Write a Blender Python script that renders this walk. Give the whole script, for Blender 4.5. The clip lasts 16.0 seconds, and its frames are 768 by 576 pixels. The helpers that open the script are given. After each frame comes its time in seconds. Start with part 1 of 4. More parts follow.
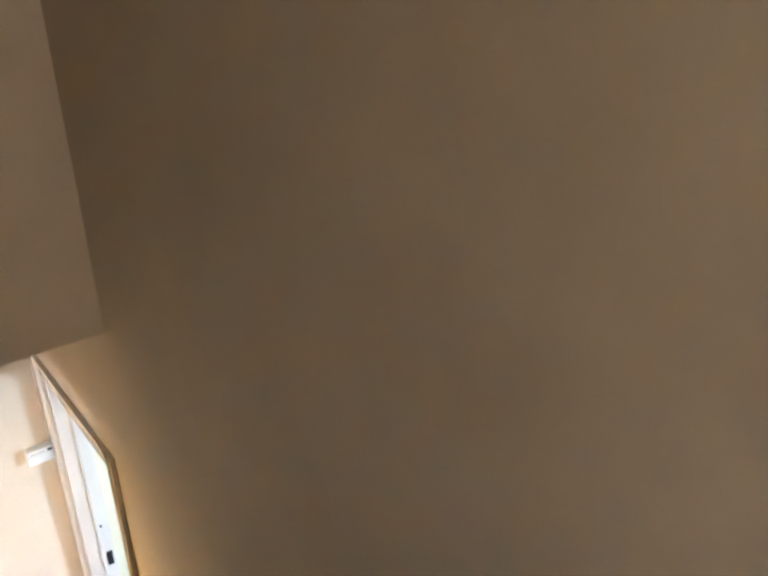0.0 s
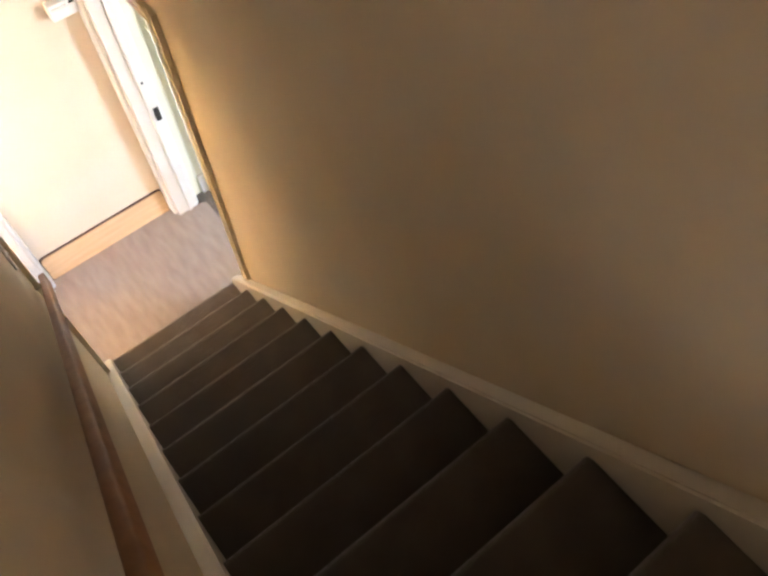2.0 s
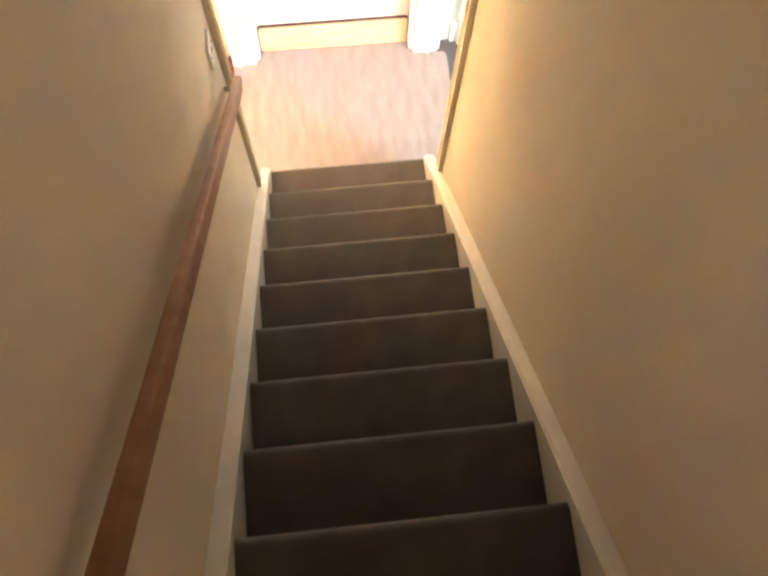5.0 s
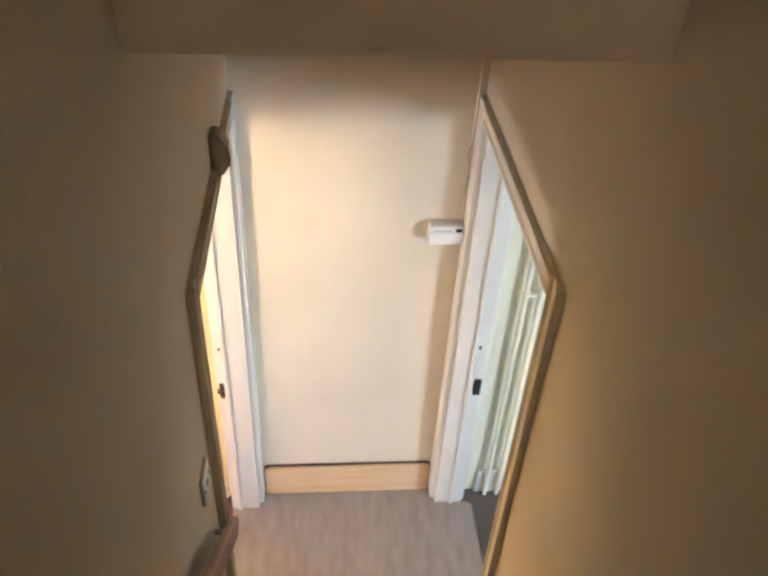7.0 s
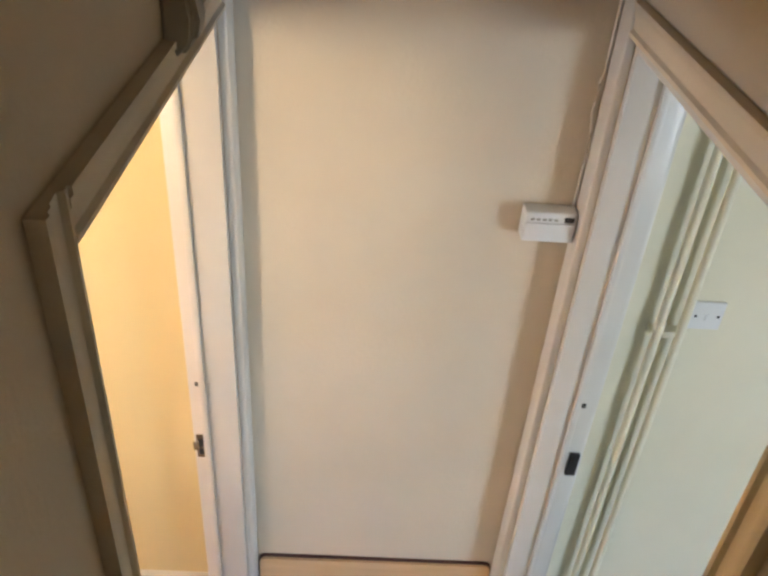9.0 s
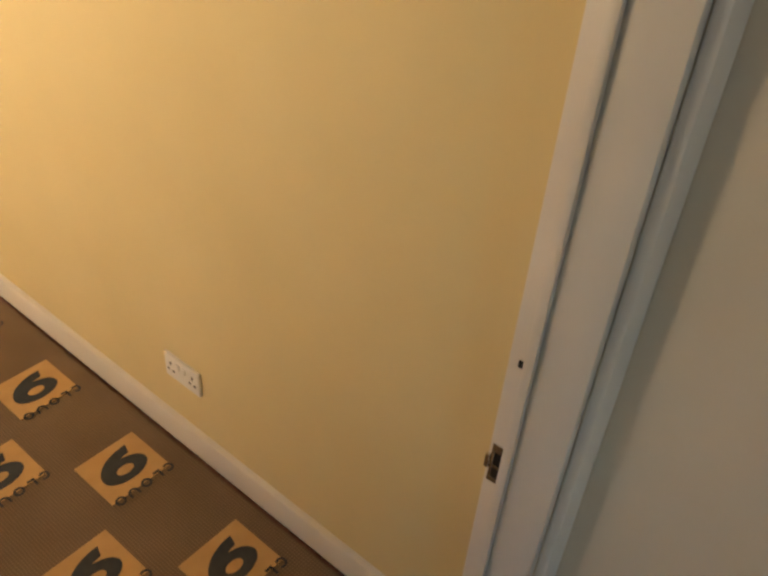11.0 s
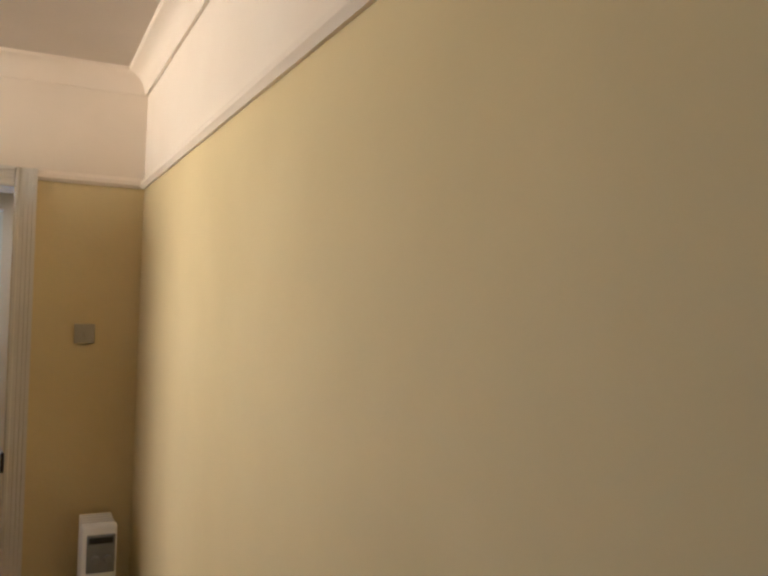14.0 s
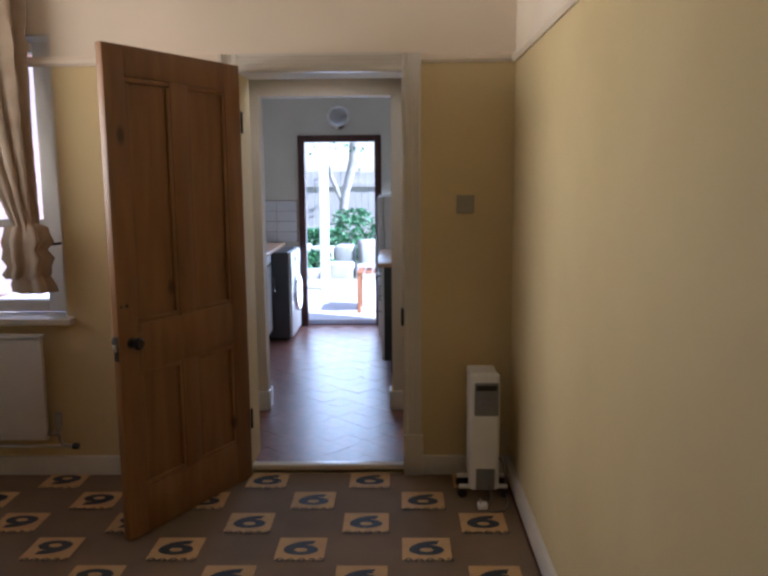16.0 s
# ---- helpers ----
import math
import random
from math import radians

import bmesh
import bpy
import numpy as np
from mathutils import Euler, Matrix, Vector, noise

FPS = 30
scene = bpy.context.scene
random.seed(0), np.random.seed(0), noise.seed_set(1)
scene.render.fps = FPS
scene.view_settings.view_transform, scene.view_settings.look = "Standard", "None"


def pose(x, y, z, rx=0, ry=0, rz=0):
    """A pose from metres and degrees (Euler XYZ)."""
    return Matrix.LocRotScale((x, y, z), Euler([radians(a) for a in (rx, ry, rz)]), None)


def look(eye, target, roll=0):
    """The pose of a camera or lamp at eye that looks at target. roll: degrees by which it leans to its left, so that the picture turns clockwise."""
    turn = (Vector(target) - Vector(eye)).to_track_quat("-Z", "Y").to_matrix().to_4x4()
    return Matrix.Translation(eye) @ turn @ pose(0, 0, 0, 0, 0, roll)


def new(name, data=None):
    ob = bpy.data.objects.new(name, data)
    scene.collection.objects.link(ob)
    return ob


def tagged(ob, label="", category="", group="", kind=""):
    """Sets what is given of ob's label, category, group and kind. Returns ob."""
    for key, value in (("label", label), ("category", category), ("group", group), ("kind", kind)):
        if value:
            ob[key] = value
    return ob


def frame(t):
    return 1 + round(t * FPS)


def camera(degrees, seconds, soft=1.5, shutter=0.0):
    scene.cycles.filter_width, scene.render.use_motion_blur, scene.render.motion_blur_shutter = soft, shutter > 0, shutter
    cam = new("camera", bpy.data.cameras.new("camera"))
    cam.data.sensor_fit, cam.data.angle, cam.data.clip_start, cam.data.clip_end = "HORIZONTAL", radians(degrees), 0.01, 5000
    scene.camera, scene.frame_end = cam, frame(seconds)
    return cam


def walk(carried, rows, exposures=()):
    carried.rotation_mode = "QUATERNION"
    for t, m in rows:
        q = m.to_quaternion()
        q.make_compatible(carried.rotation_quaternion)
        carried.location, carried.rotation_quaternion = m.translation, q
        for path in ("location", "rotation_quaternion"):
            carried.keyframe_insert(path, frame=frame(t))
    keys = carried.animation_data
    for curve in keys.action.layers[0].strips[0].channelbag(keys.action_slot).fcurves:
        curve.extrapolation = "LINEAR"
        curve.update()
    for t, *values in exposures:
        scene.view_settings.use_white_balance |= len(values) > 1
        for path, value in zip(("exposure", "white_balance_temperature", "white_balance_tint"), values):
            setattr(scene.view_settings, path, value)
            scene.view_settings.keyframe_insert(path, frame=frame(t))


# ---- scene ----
cam = camera(53.1, 16.0, soft=2.8)
PATH = [
    (0.0, pose(-0.204, -3.450, 3.836, 64.56, 0.78, -38.22)),
    (0.5, pose(-0.182, -3.353, 3.766, 53.23, 1.83, -37.81)),
    (1.0, pose(-0.215, -3.174, 3.710, 40.59, 2.38, -39.12)),
    (1.5, pose(-0.249, -3.238, 3.719, 33.69, 2.43, -38.46)),
    (2.0, pose(-0.242, -3.124, 3.725, 30.89, 2.21, -38.77)),
    (2.5, pose(-0.219, -3.032, 3.723, 27.82, 2.10, -38.80)),
    (3.0, pose(-0.238, -2.832, 3.633, 19.14, 0.93, -38.27)),
    (3.2, pose(-0.227, -2.747, 3.601, 16.29, 0.34, -36.42)),
    (5.5, pose(-0.079, -2.554, 3.454, 21.02, -1.76, -3.16)),
    (5.7, pose(-0.083, -2.563, 3.412, 25.47, -1.89, -3.27)),
    (6.0, pose(-0.081, -2.561, 3.408, 31.56, -2.18, -3.19)),
    (6.5, pose(-0.092, -2.446, 3.285, 42.21, -2.52, -3.43)),
    (7.0, pose(-0.131, -2.302, 3.117, 51.12, -2.72, -4.03)),
    (7.5, pose(-0.108, -2.127, 2.904, 55.63, -2.70, -4.27)),
    (8.0, pose(-0.105, -1.961, 2.711, 56.29, -2.63, -4.62)),
    (8.2, pose(-0.109, -1.886, 2.645, 56.14, -2.84, -4.67)),
    (10.3, pose(-0.121, -1.146, 2.020, 52.89, -4.11, 23.81)),
    (10.6, pose(-0.135, -1.024, 1.905, 52.96, -3.74, 31.31)),
    (11.0, pose(-0.178, -0.905, 1.803, 52.58, -3.49, 39.65)),
    (11.4, pose(-0.263, -0.765, 1.672, 52.29, -2.21, 48.65)),
    (11.8, pose(-0.349, -0.677, 1.599, 52.98, -1.18, 54.73)),
    (12.0, pose(-0.356, -0.671, 1.599, 54.06, -0.98, 55.83)),
    (12.5, pose(-0.371, -0.644, 1.555, 62.89, -0.90, 56.93)),
    (13.0, pose(-0.393, -0.598, 1.471, 73.36, -1.27, 58.55)),
    (13.5, pose(-0.422, -0.525, 1.496, 83.11, -1.66, 61.45)),
    (14.0, pose(-0.402, -0.476, 1.546, 90.79, -2.04, 64.99)),
    (14.5, pose(-0.291, -0.470, 1.594, 92.38, -0.96, 72.87)),
    (15.0, pose(-0.259, -0.520, 1.555, 92.08, -0.09, 80.95)),
    (15.5, pose(-0.262, -0.556, 1.491, 86.79, -0.11, 85.41)),
    (16.0, pose(-0.320, -0.556, 1.486, 81.62, 0.47, 91.05)),
]
walk(cam, PATH, exposures=[
    (0.0, 5.25, 6000, 18), (0.5, 4.3, 5900, 18), (1.0, 4.4, 6100, 19), (1.5, 5.15, 6600, 22), (3.2, 5.7, 6800, 22), (5.5, 6.5, 6800, 20),
    (6.0, 5.8, 6900, 21), (6.5, 5.15, 6600, 20), (7.0, 4.75, 6300, 17), (8.2, 4.65, 6300, 18), (10.3, 2.8, 7200, 15), (11.0, 2.6, 7300, 15), (12.0, 2.65, 6400, 13), (12.5, 2.6, 5400, 12),
    (13.5, 2.0, 5200, 13), (14.0, 1.8, 5100, 14), (14.5, 1.0, 5150, 14), (15.0, 1.3, 5050, 14), (15.5, 1.25, 4850, 13), (16.0, 1.05, 4950, 15),
])

# ---- world and light ----
world = bpy.data.worlds.new("sky")
scene.world = world
world.use_nodes = True
sky = world.node_tree.nodes.new("ShaderNodeTexSky")
sky.sky_type, sky.sun_disc = "NISHITA", False
sky.sun_elevation, sky.sun_rotation = radians(42), radians(335)
world.node_tree.links.new(sky.outputs[0], world.node_tree.nodes["Background"].inputs[0])
world.node_tree.nodes["Background"].inputs[1].default_value = 0.15


def lamp(name, kind, energy, color, m):
    data = bpy.data.lights.new(name, kind)
    data.energy, data.color = energy, color
    ob = new(name, data)
    ob.matrix_world = m
    return ob


TOP_FLOOR = 2.758      # upper landing
sun = lamp("sun", "SUN", 5.0, (1.0, 0.95, 0.88), look((2, 30, 32), (-12, -1, 0)))
sun.data.angle = radians(0.6)


def window_light(name, energy, color, eye, target, w, h):
    ob = lamp(name, "AREA", energy, color, look(eye, target))
    ob.data.shape, ob.data.size, ob.data.size_y = "RECTANGLE", w, h
    return ob


window_light("daylight_front_room", 5.4, (0.55, 0.76, 1.0), (4.15, -3.7, 1.40), (0, -0.3, 1.40), 0.85, 1.15)
window_light("daylight_back_room", 1.2, (0.92, 0.94, 1.0), (-4.30, -2.80, 1.47), (-1.0, -2.5, 1.35), 0.92, 1.2)
window_light("daylight_skylight", 1.7, (1.0, 0.88, 0.70), (-4.59, -0.99, 2.21), (-4.59, -0.99, 0.0), 0.30, 0.38)
window_light("daylight_south", 10.5, (1.0, 0.77, 0.49), (-3.00, -3.72, 1.92), (-3.35, 0.0, 2.35), 1.35, 0.95).data.spread = radians(92)
window_light("daylight_kitchen", 9.0, (0.86, 0.93, 1.0), (-7.86, -1.12, 1.0), (0, -1.12, 0.8), 0.65, 1.7)
# fill lamp added upstairs, out of view, to brighten the upper stair walls
window_light("landing_fill", 1.35, (1.0, 0.88, 0.74), (-0.44, -6.3, TOP_FLOOR + 1.0), (1.0, -6.3, TOP_FLOOR + 1.0), 0.7, 1.8)


# ---- materials ----
def nodes_of(name):
    m = bpy.data.materials.new(name)
    m.use_nodes = True
    t = m.node_tree
    return m, t, t.nodes["Principled BSDF"], t.links


def mixed(name, c1, c2, scale, rough, bump=0.1, bump_scale=200.0, metal=0.0, stretch=(1, 1, 1), detail=6.0, dist=0.002, rvar=0.08, per_piece=0.0):
    """Two colours mixed by coarse and fine noise, with relief and uneven gloss."""
    m, t, b, ln = nodes_of(name)
    co = t.nodes.new("ShaderNodeTexCoord")
    mp = t.nodes.new("ShaderNodeMapping")
    mp.inputs["Scale"].default_value = stretch
    ln.new(co.outputs["Object"], mp.inputs[0])
    big = t.nodes.new("ShaderNodeTexNoise")
    big.inputs["Scale"].default_value, big.inputs["Detail"].default_value = scale, detail
    ln.new(mp.outputs[0], big.inputs["Vector"])
    ramp = t.nodes.new("ShaderNodeValToRGB")
    ramp.color_ramp.elements[0].position, ramp.color_ramp.elements[1].position = 0.32, 0.68
    ramp.color_ramp.elements[0].color, ramp.color_ramp.elements[1].color = (*c1, 1), (*c2, 1)
    ln.new(big.outputs["Fac"], ramp.inputs[0])
    out = ramp.outputs[0]
    if per_piece:
        info = t.nodes.new("ShaderNodeObjectInfo")
        hsv = t.nodes.new("ShaderNodeHueSaturation")
        rng = t.nodes.new("ShaderNodeMapRange")
        rng.inputs[3].default_value, rng.inputs[4].default_value = 1 - per_piece, 1 + per_piece
        ln.new(info.outputs["Random"], rng.inputs[0])
        ln.new(rng.outputs[0], hsv.inputs["Value"])
        ln.new(out, hsv.inputs["Color"])
        out = hsv.outputs[0]
    ln.new(out, b.inputs["Base Color"])
    fine = t.nodes.new("ShaderNodeTexNoise")
    fine.inputs["Scale"].default_value, fine.inputs["Detail"].default_value = bump_scale, 3.0
    ln.new(mp.outputs[0], fine.inputs["Vector"])
    bp = t.nodes.new("ShaderNodeBump")
    bp.inputs["Strength"].default_value, bp.inputs["Distance"].default_value = bump, dist
    ln.new(fine.outputs["Fac"], bp.inputs["Height"])
    ln.new(bp.outputs[0], b.inputs["Normal"])
    rr = t.nodes.new("ShaderNodeMapRange")
    rr.inputs[3].default_value, rr.inputs[4].default_value = max(0.02, rough - rvar), min(1, rough + rvar)
    ln.new(big.outputs["Fac"], rr.inputs[0])
    ln.new(rr.outputs[0], b.inputs["Roughness"])
    b.inputs["Metallic"].default_value = metal
    return m


def wood(name, c1, c2, axis, rough=0.45, knots=True, grain=9.0):
    """Straight-grained timber with dark knots; the grain runs along axis."""
    m, t, b, ln = nodes_of(name)
    co = t.nodes.new("ShaderNodeTexCoord")
    mp = t.nodes.new("ShaderNodeMapping")
    mp.inputs["Scale"].default_value = [0.12 if i == axis else 1.0 for i in range(3)]
    ln.new(co.outputs["Object"], mp.inputs[0])
    n = t.nodes.new("ShaderNodeTexNoise")
    n.inputs["Scale"].default_value, n.inputs["Detail"].default_value, n.inputs["Distortion"].default_value = grain * 3, 8, 0.6
    ln.new(mp.outputs[0], n.inputs["Vector"])
    ramp = t.nodes.new("ShaderNodeValToRGB")
    ramp.color_ramp.elements[0].position, ramp.color_ramp.elements[1].position = 0.3, 0.72
    ramp.color_ramp.elements[0].color, ramp.color_ramp.elements[1].color = (*c1, 1), (*c2, 1)
    ln.new(n.outputs["Fac"], ramp.inputs[0])
    out = ramp.outputs[0]
    if knots:
        mk = t.nodes.new("ShaderNodeMapping")
        mk.inputs["Scale"].default_value = [0.55 if i == axis else 1.0 for i in range(3)]
        ln.new(co.outputs["Object"], mk.inputs[0])
        v = t.nodes.new("ShaderNodeTexVoronoi")
        v.inputs["Scale"].default_value = 5.0
        ln.new(mk.outputs[0], v.inputs["Vector"])
        kr = t.nodes.new("ShaderNodeValToRGB")
        kr.color_ramp.elements[0].position, kr.color_ramp.elements[1].position = 0.05, 0.13
        kr.color_ramp.elements[0].color, kr.color_ramp.elements[1].color = (1, 1, 1, 1), (0, 0, 0, 1)
        ln.new(v.outputs["Distance"], kr.inputs[0])
        mx = t.nodes.new("ShaderNodeMixRGB")
        mx.inputs[2].default_value = (*[c * 0.35 for c in c1], 1)
        ln.new(kr.outputs[0], mx.inputs[0])
        ln.new(out, mx.inputs[1])
        out = mx.outputs[0]
    ln.new(out, b.inputs["Base Color"])
    bp = t.nodes.new("ShaderNodeBump")
    bp.inputs["Strength"].default_value, bp.inputs["Distance"].default_value = 0.25, 0.001
    ln.new(n.outputs["Fac"], bp.inputs["Height"])
    ln.new(bp.outputs[0], b.inputs["Normal"])
    b.inputs["Roughness"].default_value = rough
    return m


def weave(name, c1, c2, pitch):
    """Woven scrim: two crossed ripples for relief, with soft stains."""
    m, t, b, ln = nodes_of(name)
    co = t.nodes.new("ShaderNodeTexCoord")
    hs = []
    for axis in "XY":
        w = t.nodes.new("ShaderNodeTexWave")
        w.bands_direction = axis
        w.inputs["Scale"].default_value, w.inputs["Distortion"].default_value = 0.314 / pitch, 2.2
        w.inputs["Detail"].default_value = 1.0
        ln.new(co.outputs["Object"], w.inputs["Vector"])
        hs.append(w)
    mul = t.nodes.new("ShaderNodeMath")
    mul.operation = "MULTIPLY"
    ln.new(hs[0].outputs["Fac"], mul.inputs[0])
    ln.new(hs[1].outputs["Fac"], mul.inputs[1])
    n = t.nodes.new("ShaderNodeTexNoise")
    n.inputs["Scale"].default_value, n.inputs["Detail"].default_value = 3.5, 8
    ln.new(co.outputs["Object"], n.inputs["Vector"])
    ramp = t.nodes.new("ShaderNodeValToRGB")
    ramp.color_ramp.elements[0].position, ramp.color_ramp.elements[1].position = 0.3, 0.7
    ramp.color_ramp.elements[0].color, ramp.color_ramp.elements[1].color = (*c1, 1), (*c2, 1)
    ln.new(n.outputs["Fac"], ramp.inputs[0])
    mx = t.nodes.new("ShaderNodeMixRGB")
    mx.blend_type = "MULTIPLY"
    mx.inputs[0].default_value = 0.42
    ln.new(ramp.outputs[0], mx.inputs[1])
    ln.new(mul.outputs[0], mx.inputs[2])
    ln.new(mx.outputs[0], b.inputs["Base Color"])
    bp = t.nodes.new("ShaderNodeBump")
    bp.inputs["Strength"].default_value, bp.inputs["Distance"].default_value = 0.6, 0.002
    ln.new(mul.outputs[0], bp.inputs["Height"])
    ln.new(bp.outputs[0], b.inputs["Normal"])
    b.inputs["Roughness"].default_value = 0.85
    return m


def glass(name):
    m, t, b, ln = nodes_of(name)
    b.inputs["Base Color"].default_value = (0.97, 0.98, 0.98, 1)
    b.inputs["Transmission Weight"].default_value, b.inputs["Roughness"].default_value, b.inputs["IOR"].default_value = 1.0, 0.02, 1.45
    return m


M_STAIR = mixed("magnolia_paint", (0.68, 0.585, 0.445), (0.74, 0.64, 0.495), 2.2, 0.75, 0.30, 70, dist=0.004)
M_ROOM = mixed("cream_paint", (0.685, 0.562, 0.292), (0.745, 0.618, 0.336), 1.8, 0.72, 0.14, 50, dist=0.004)
M_FRIEZE = mixed("pale_frieze_paint", (0.80, 0.71, 0.59), (0.85, 0.765, 0.65), 2.0, 0.75, 0.12, 60)
# ceiling colour darkened to carry its shade below the frieze and cornice tone
M_CEIL = mixed("shaded_ceiling_paint", (0.56, 0.49, 0.40), (0.62, 0.55, 0.46), 1.5, 0.85, 0.12, 60)
M_FRONT = mixed("pale_cream_paint", (0.74, 0.69, 0.52), (0.80, 0.75, 0.58), 2.0, 0.7, 0.12, 60)
M_KITCHEN = mixed("grey_white_paint", (0.68, 0.65, 0.56), (0.75, 0.72, 0.63), 2.0, 0.7, 0.1, 70)
M_GLOSS = mixed("white_gloss_paint", (0.68, 0.645, 0.575), (0.74, 0.705, 0.64), 4.0, 0.32, 0.08, 30)
M_PLASTIC = mixed("white_plastic", (0.78, 0.77, 0.74), (0.82, 0.81, 0.78), 6.0, 0.35, 0.04, 300)
# ivory darkened to carry shade on sensor and switch; also plain greyish plastic
M_DULLPLASTIC = mixed("grey_and_shaded_ivory_plastic", (0.36, 0.33, 0.27), (0.42, 0.39, 0.32), 6.0, 0.4, 0.04, 300)
M_GREY = mixed("grey_plastic", (0.17, 0.17, 0.17), (0.22, 0.22, 0.215), 8.0, 0.45, 0.06, 300)
M_BLACK = mixed("black_metal", (0.012, 0.011, 0.010), (0.022, 0.020, 0.018), 20.0, 0.4, 0.1, 300)
M_RUBBER = mixed("black_rubber", (0.015, 0.015, 0.015), (0.025, 0.025, 0.025), 20.0, 0.7, 0.1, 300)
M_STEEL = mixed("worn_steel", (0.35, 0.31, 0.26), (0.55, 0.52, 0.47), 30.0, 0.4, 0.1, 300, metal=0.9)
# pile colour darkened to carry the treads' shade, offsetting the landing light
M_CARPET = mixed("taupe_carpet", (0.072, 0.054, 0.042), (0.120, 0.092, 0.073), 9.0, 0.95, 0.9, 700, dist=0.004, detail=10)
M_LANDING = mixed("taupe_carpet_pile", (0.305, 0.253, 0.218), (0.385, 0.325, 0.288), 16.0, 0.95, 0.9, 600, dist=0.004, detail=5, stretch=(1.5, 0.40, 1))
for m in (M_CARPET, M_LANDING):
    b = m.node_tree.nodes["Principled BSDF"]
    b.inputs["Sheen Weight"].default_value, b.inputs["Sheen Roughness"].default_value = 0.8, 0.40
M_PINE = wood("varnished_pine", (0.195, 0.088, 0.027), (0.290, 0.142, 0.048), 2, grain=5.0)
M_PINE_H = wood("varnished_pine_rail", (0.24, 0.105, 0.042), (0.33, 0.160, 0.070), 2, 0.5)
M_PINE_RAW = wood("bare_pine", (0.62, 0.40, 0.21), (0.74, 0.52, 0.30), 0, 0.6)
M_UNDERLAY = weave("woven_underlay", (0.25, 0.168, 0.098), (0.325, 0.225, 0.135), 0.0085)
M_PATCH = mixed("tan_print", (0.52, 0.32, 0.13), (0.60, 0.385, 0.17), 12.0, 0.8, 0.3, 250)
M_INK = mixed("dark_ink", (0.022, 0.028, 0.036), (0.04, 0.047, 0.055), 30.0, 0.7, 0.3, 250)
M_CURTAIN = mixed("beige_linen", (0.42, 0.335, 0.24), (0.50, 0.41, 0.31), 14.0, 0.9, 0.5, 500)
M_TILE = mixed("quarry_tile", (0.115, 0.048, 0.036), (0.28, 0.122, 0.088), 13.0, 0.33, 0.35, 40, per_piece=0.16, rvar=0.15)
M_GROUT = mixed("grout", (0.14, 0.065, 0.048), (0.20, 0.095, 0.070), 20.0, 0.8, 0.4, 200)
M_WALLTILE = mixed("white_wall_tile", (0.75, 0.76, 0.77), (0.80, 0.81, 0.82), 5.0, 0.15, 0.02, 40, per_piece=0.03)
M_UNIT = mixed("dark_cabinet", (0.03, 0.032, 0.037), (0.045, 0.047, 0.052), 5.0, 0.4, 0.05, 100)
M_CHARCOAL = mixed("charcoal_enamel", (0.045, 0.047, 0.052), (0.06, 0.062, 0.067), 5.0, 0.35, 0.05, 100)
M_WORKTOP = wood("oak_worktop", (0.42, 0.24, 0.13), (0.56, 0.35, 0.21), 0, 0.35, False)
M_FRAME = wood("dark_stained_wood", (0.055, 0.018, 0.013), (0.095, 0.034, 0.024), 2, 0.4, False)
M_CHROME = mixed("chrome", (0.75, 0.75, 0.75), (0.85, 0.85, 0.85), 30.0, 0.12, 0.02, 100, metal=1.0)
# patio, fence and leaf colours lifted to stand in for outdoor glare
M_PATIO = mixed("pale_concrete", (0.60, 0.59, 0.57), (0.72, 0.71, 0.69), 1.3, 0.85, 0.5, 40)
M_LAWN = mixed("ground_soil", (0.10, 0.11, 0.05), (0.16, 0.17, 0.08), 0.7, 0.95, 0.6, 20)
M_FENCE = wood("glare_paled_fence", (0.46, 0.44, 0.44), (0.60, 0.58, 0.58), 2, 0.85, False)
M_BARK = mixed("pale_bark", (0.50, 0.48, 0.44), (0.65, 0.63, 0.58), 9.0, 0.9, 0.8, 40)
M_LEAF = mixed("leaf", (0.08, 0.22, 0.10), (0.13, 0.32, 0.15), 4.0, 0.5, 0.2, 60)
M_BRICK = mixed("red_brick", (0.25, 0.09, 0.06), (0.36, 0.15, 0.10), 8.0, 0.85, 0.5, 60, per_piece=0.2)
M_STONE = mixed("garden_stone", (0.46, 0.45, 0.43), (0.64, 0.63, 0.61), 5.0, 0.85, 0.6, 30)
M_OUTWOOD = wood("garden_teak", (0.40, 0.16, 0.07), (0.52, 0.24, 0.12), 2, 0.6, False)
M_GLASS = glass("window_glass")
M_LAMPGLASS = mixed("opal_glass", (0.42, 0.42, 0.41), (0.48, 0.48, 0.47), 5.0, 0.12, 0.02, 40)


# ---- building helpers ----
def box(bm, x0, x1, y0, y1, z0, z1, bevel=0.0, seg=2, m=None):
    """A box between the given faces, its edges rounded by bevel."""
    vs = [bm.verts.new(p) for p in ((x0, y0, z0), (x1, y0, z0), (x1, y1, z0), (x0, y1, z0), (x0, y0, z1), (x1, y0, z1), (x1, y1, z1), (x0, y1, z1))]
    fs = [bm.faces.new([vs[i] for i in q]) for q in ((3, 2, 1, 0), (4, 5, 6, 7), (0, 1, 5, 4), (1, 2, 6, 5), (2, 3, 7, 6), (3, 0, 4, 7))]
    if bevel:
        es = list({e for f in fs for e in f.edges})
        made = bmesh.ops.bevel(bm, geom=es, offset=bevel, segments=seg, affect="EDGES", profile=0.5)
        vs = list({v for f in made["faces"] for v in f.verts} | {v for v in vs if v.is_valid})
    if m is not None:
        bmesh.ops.transform(bm, matrix=m, verts=[v for v in vs if v.is_valid])
    return bm


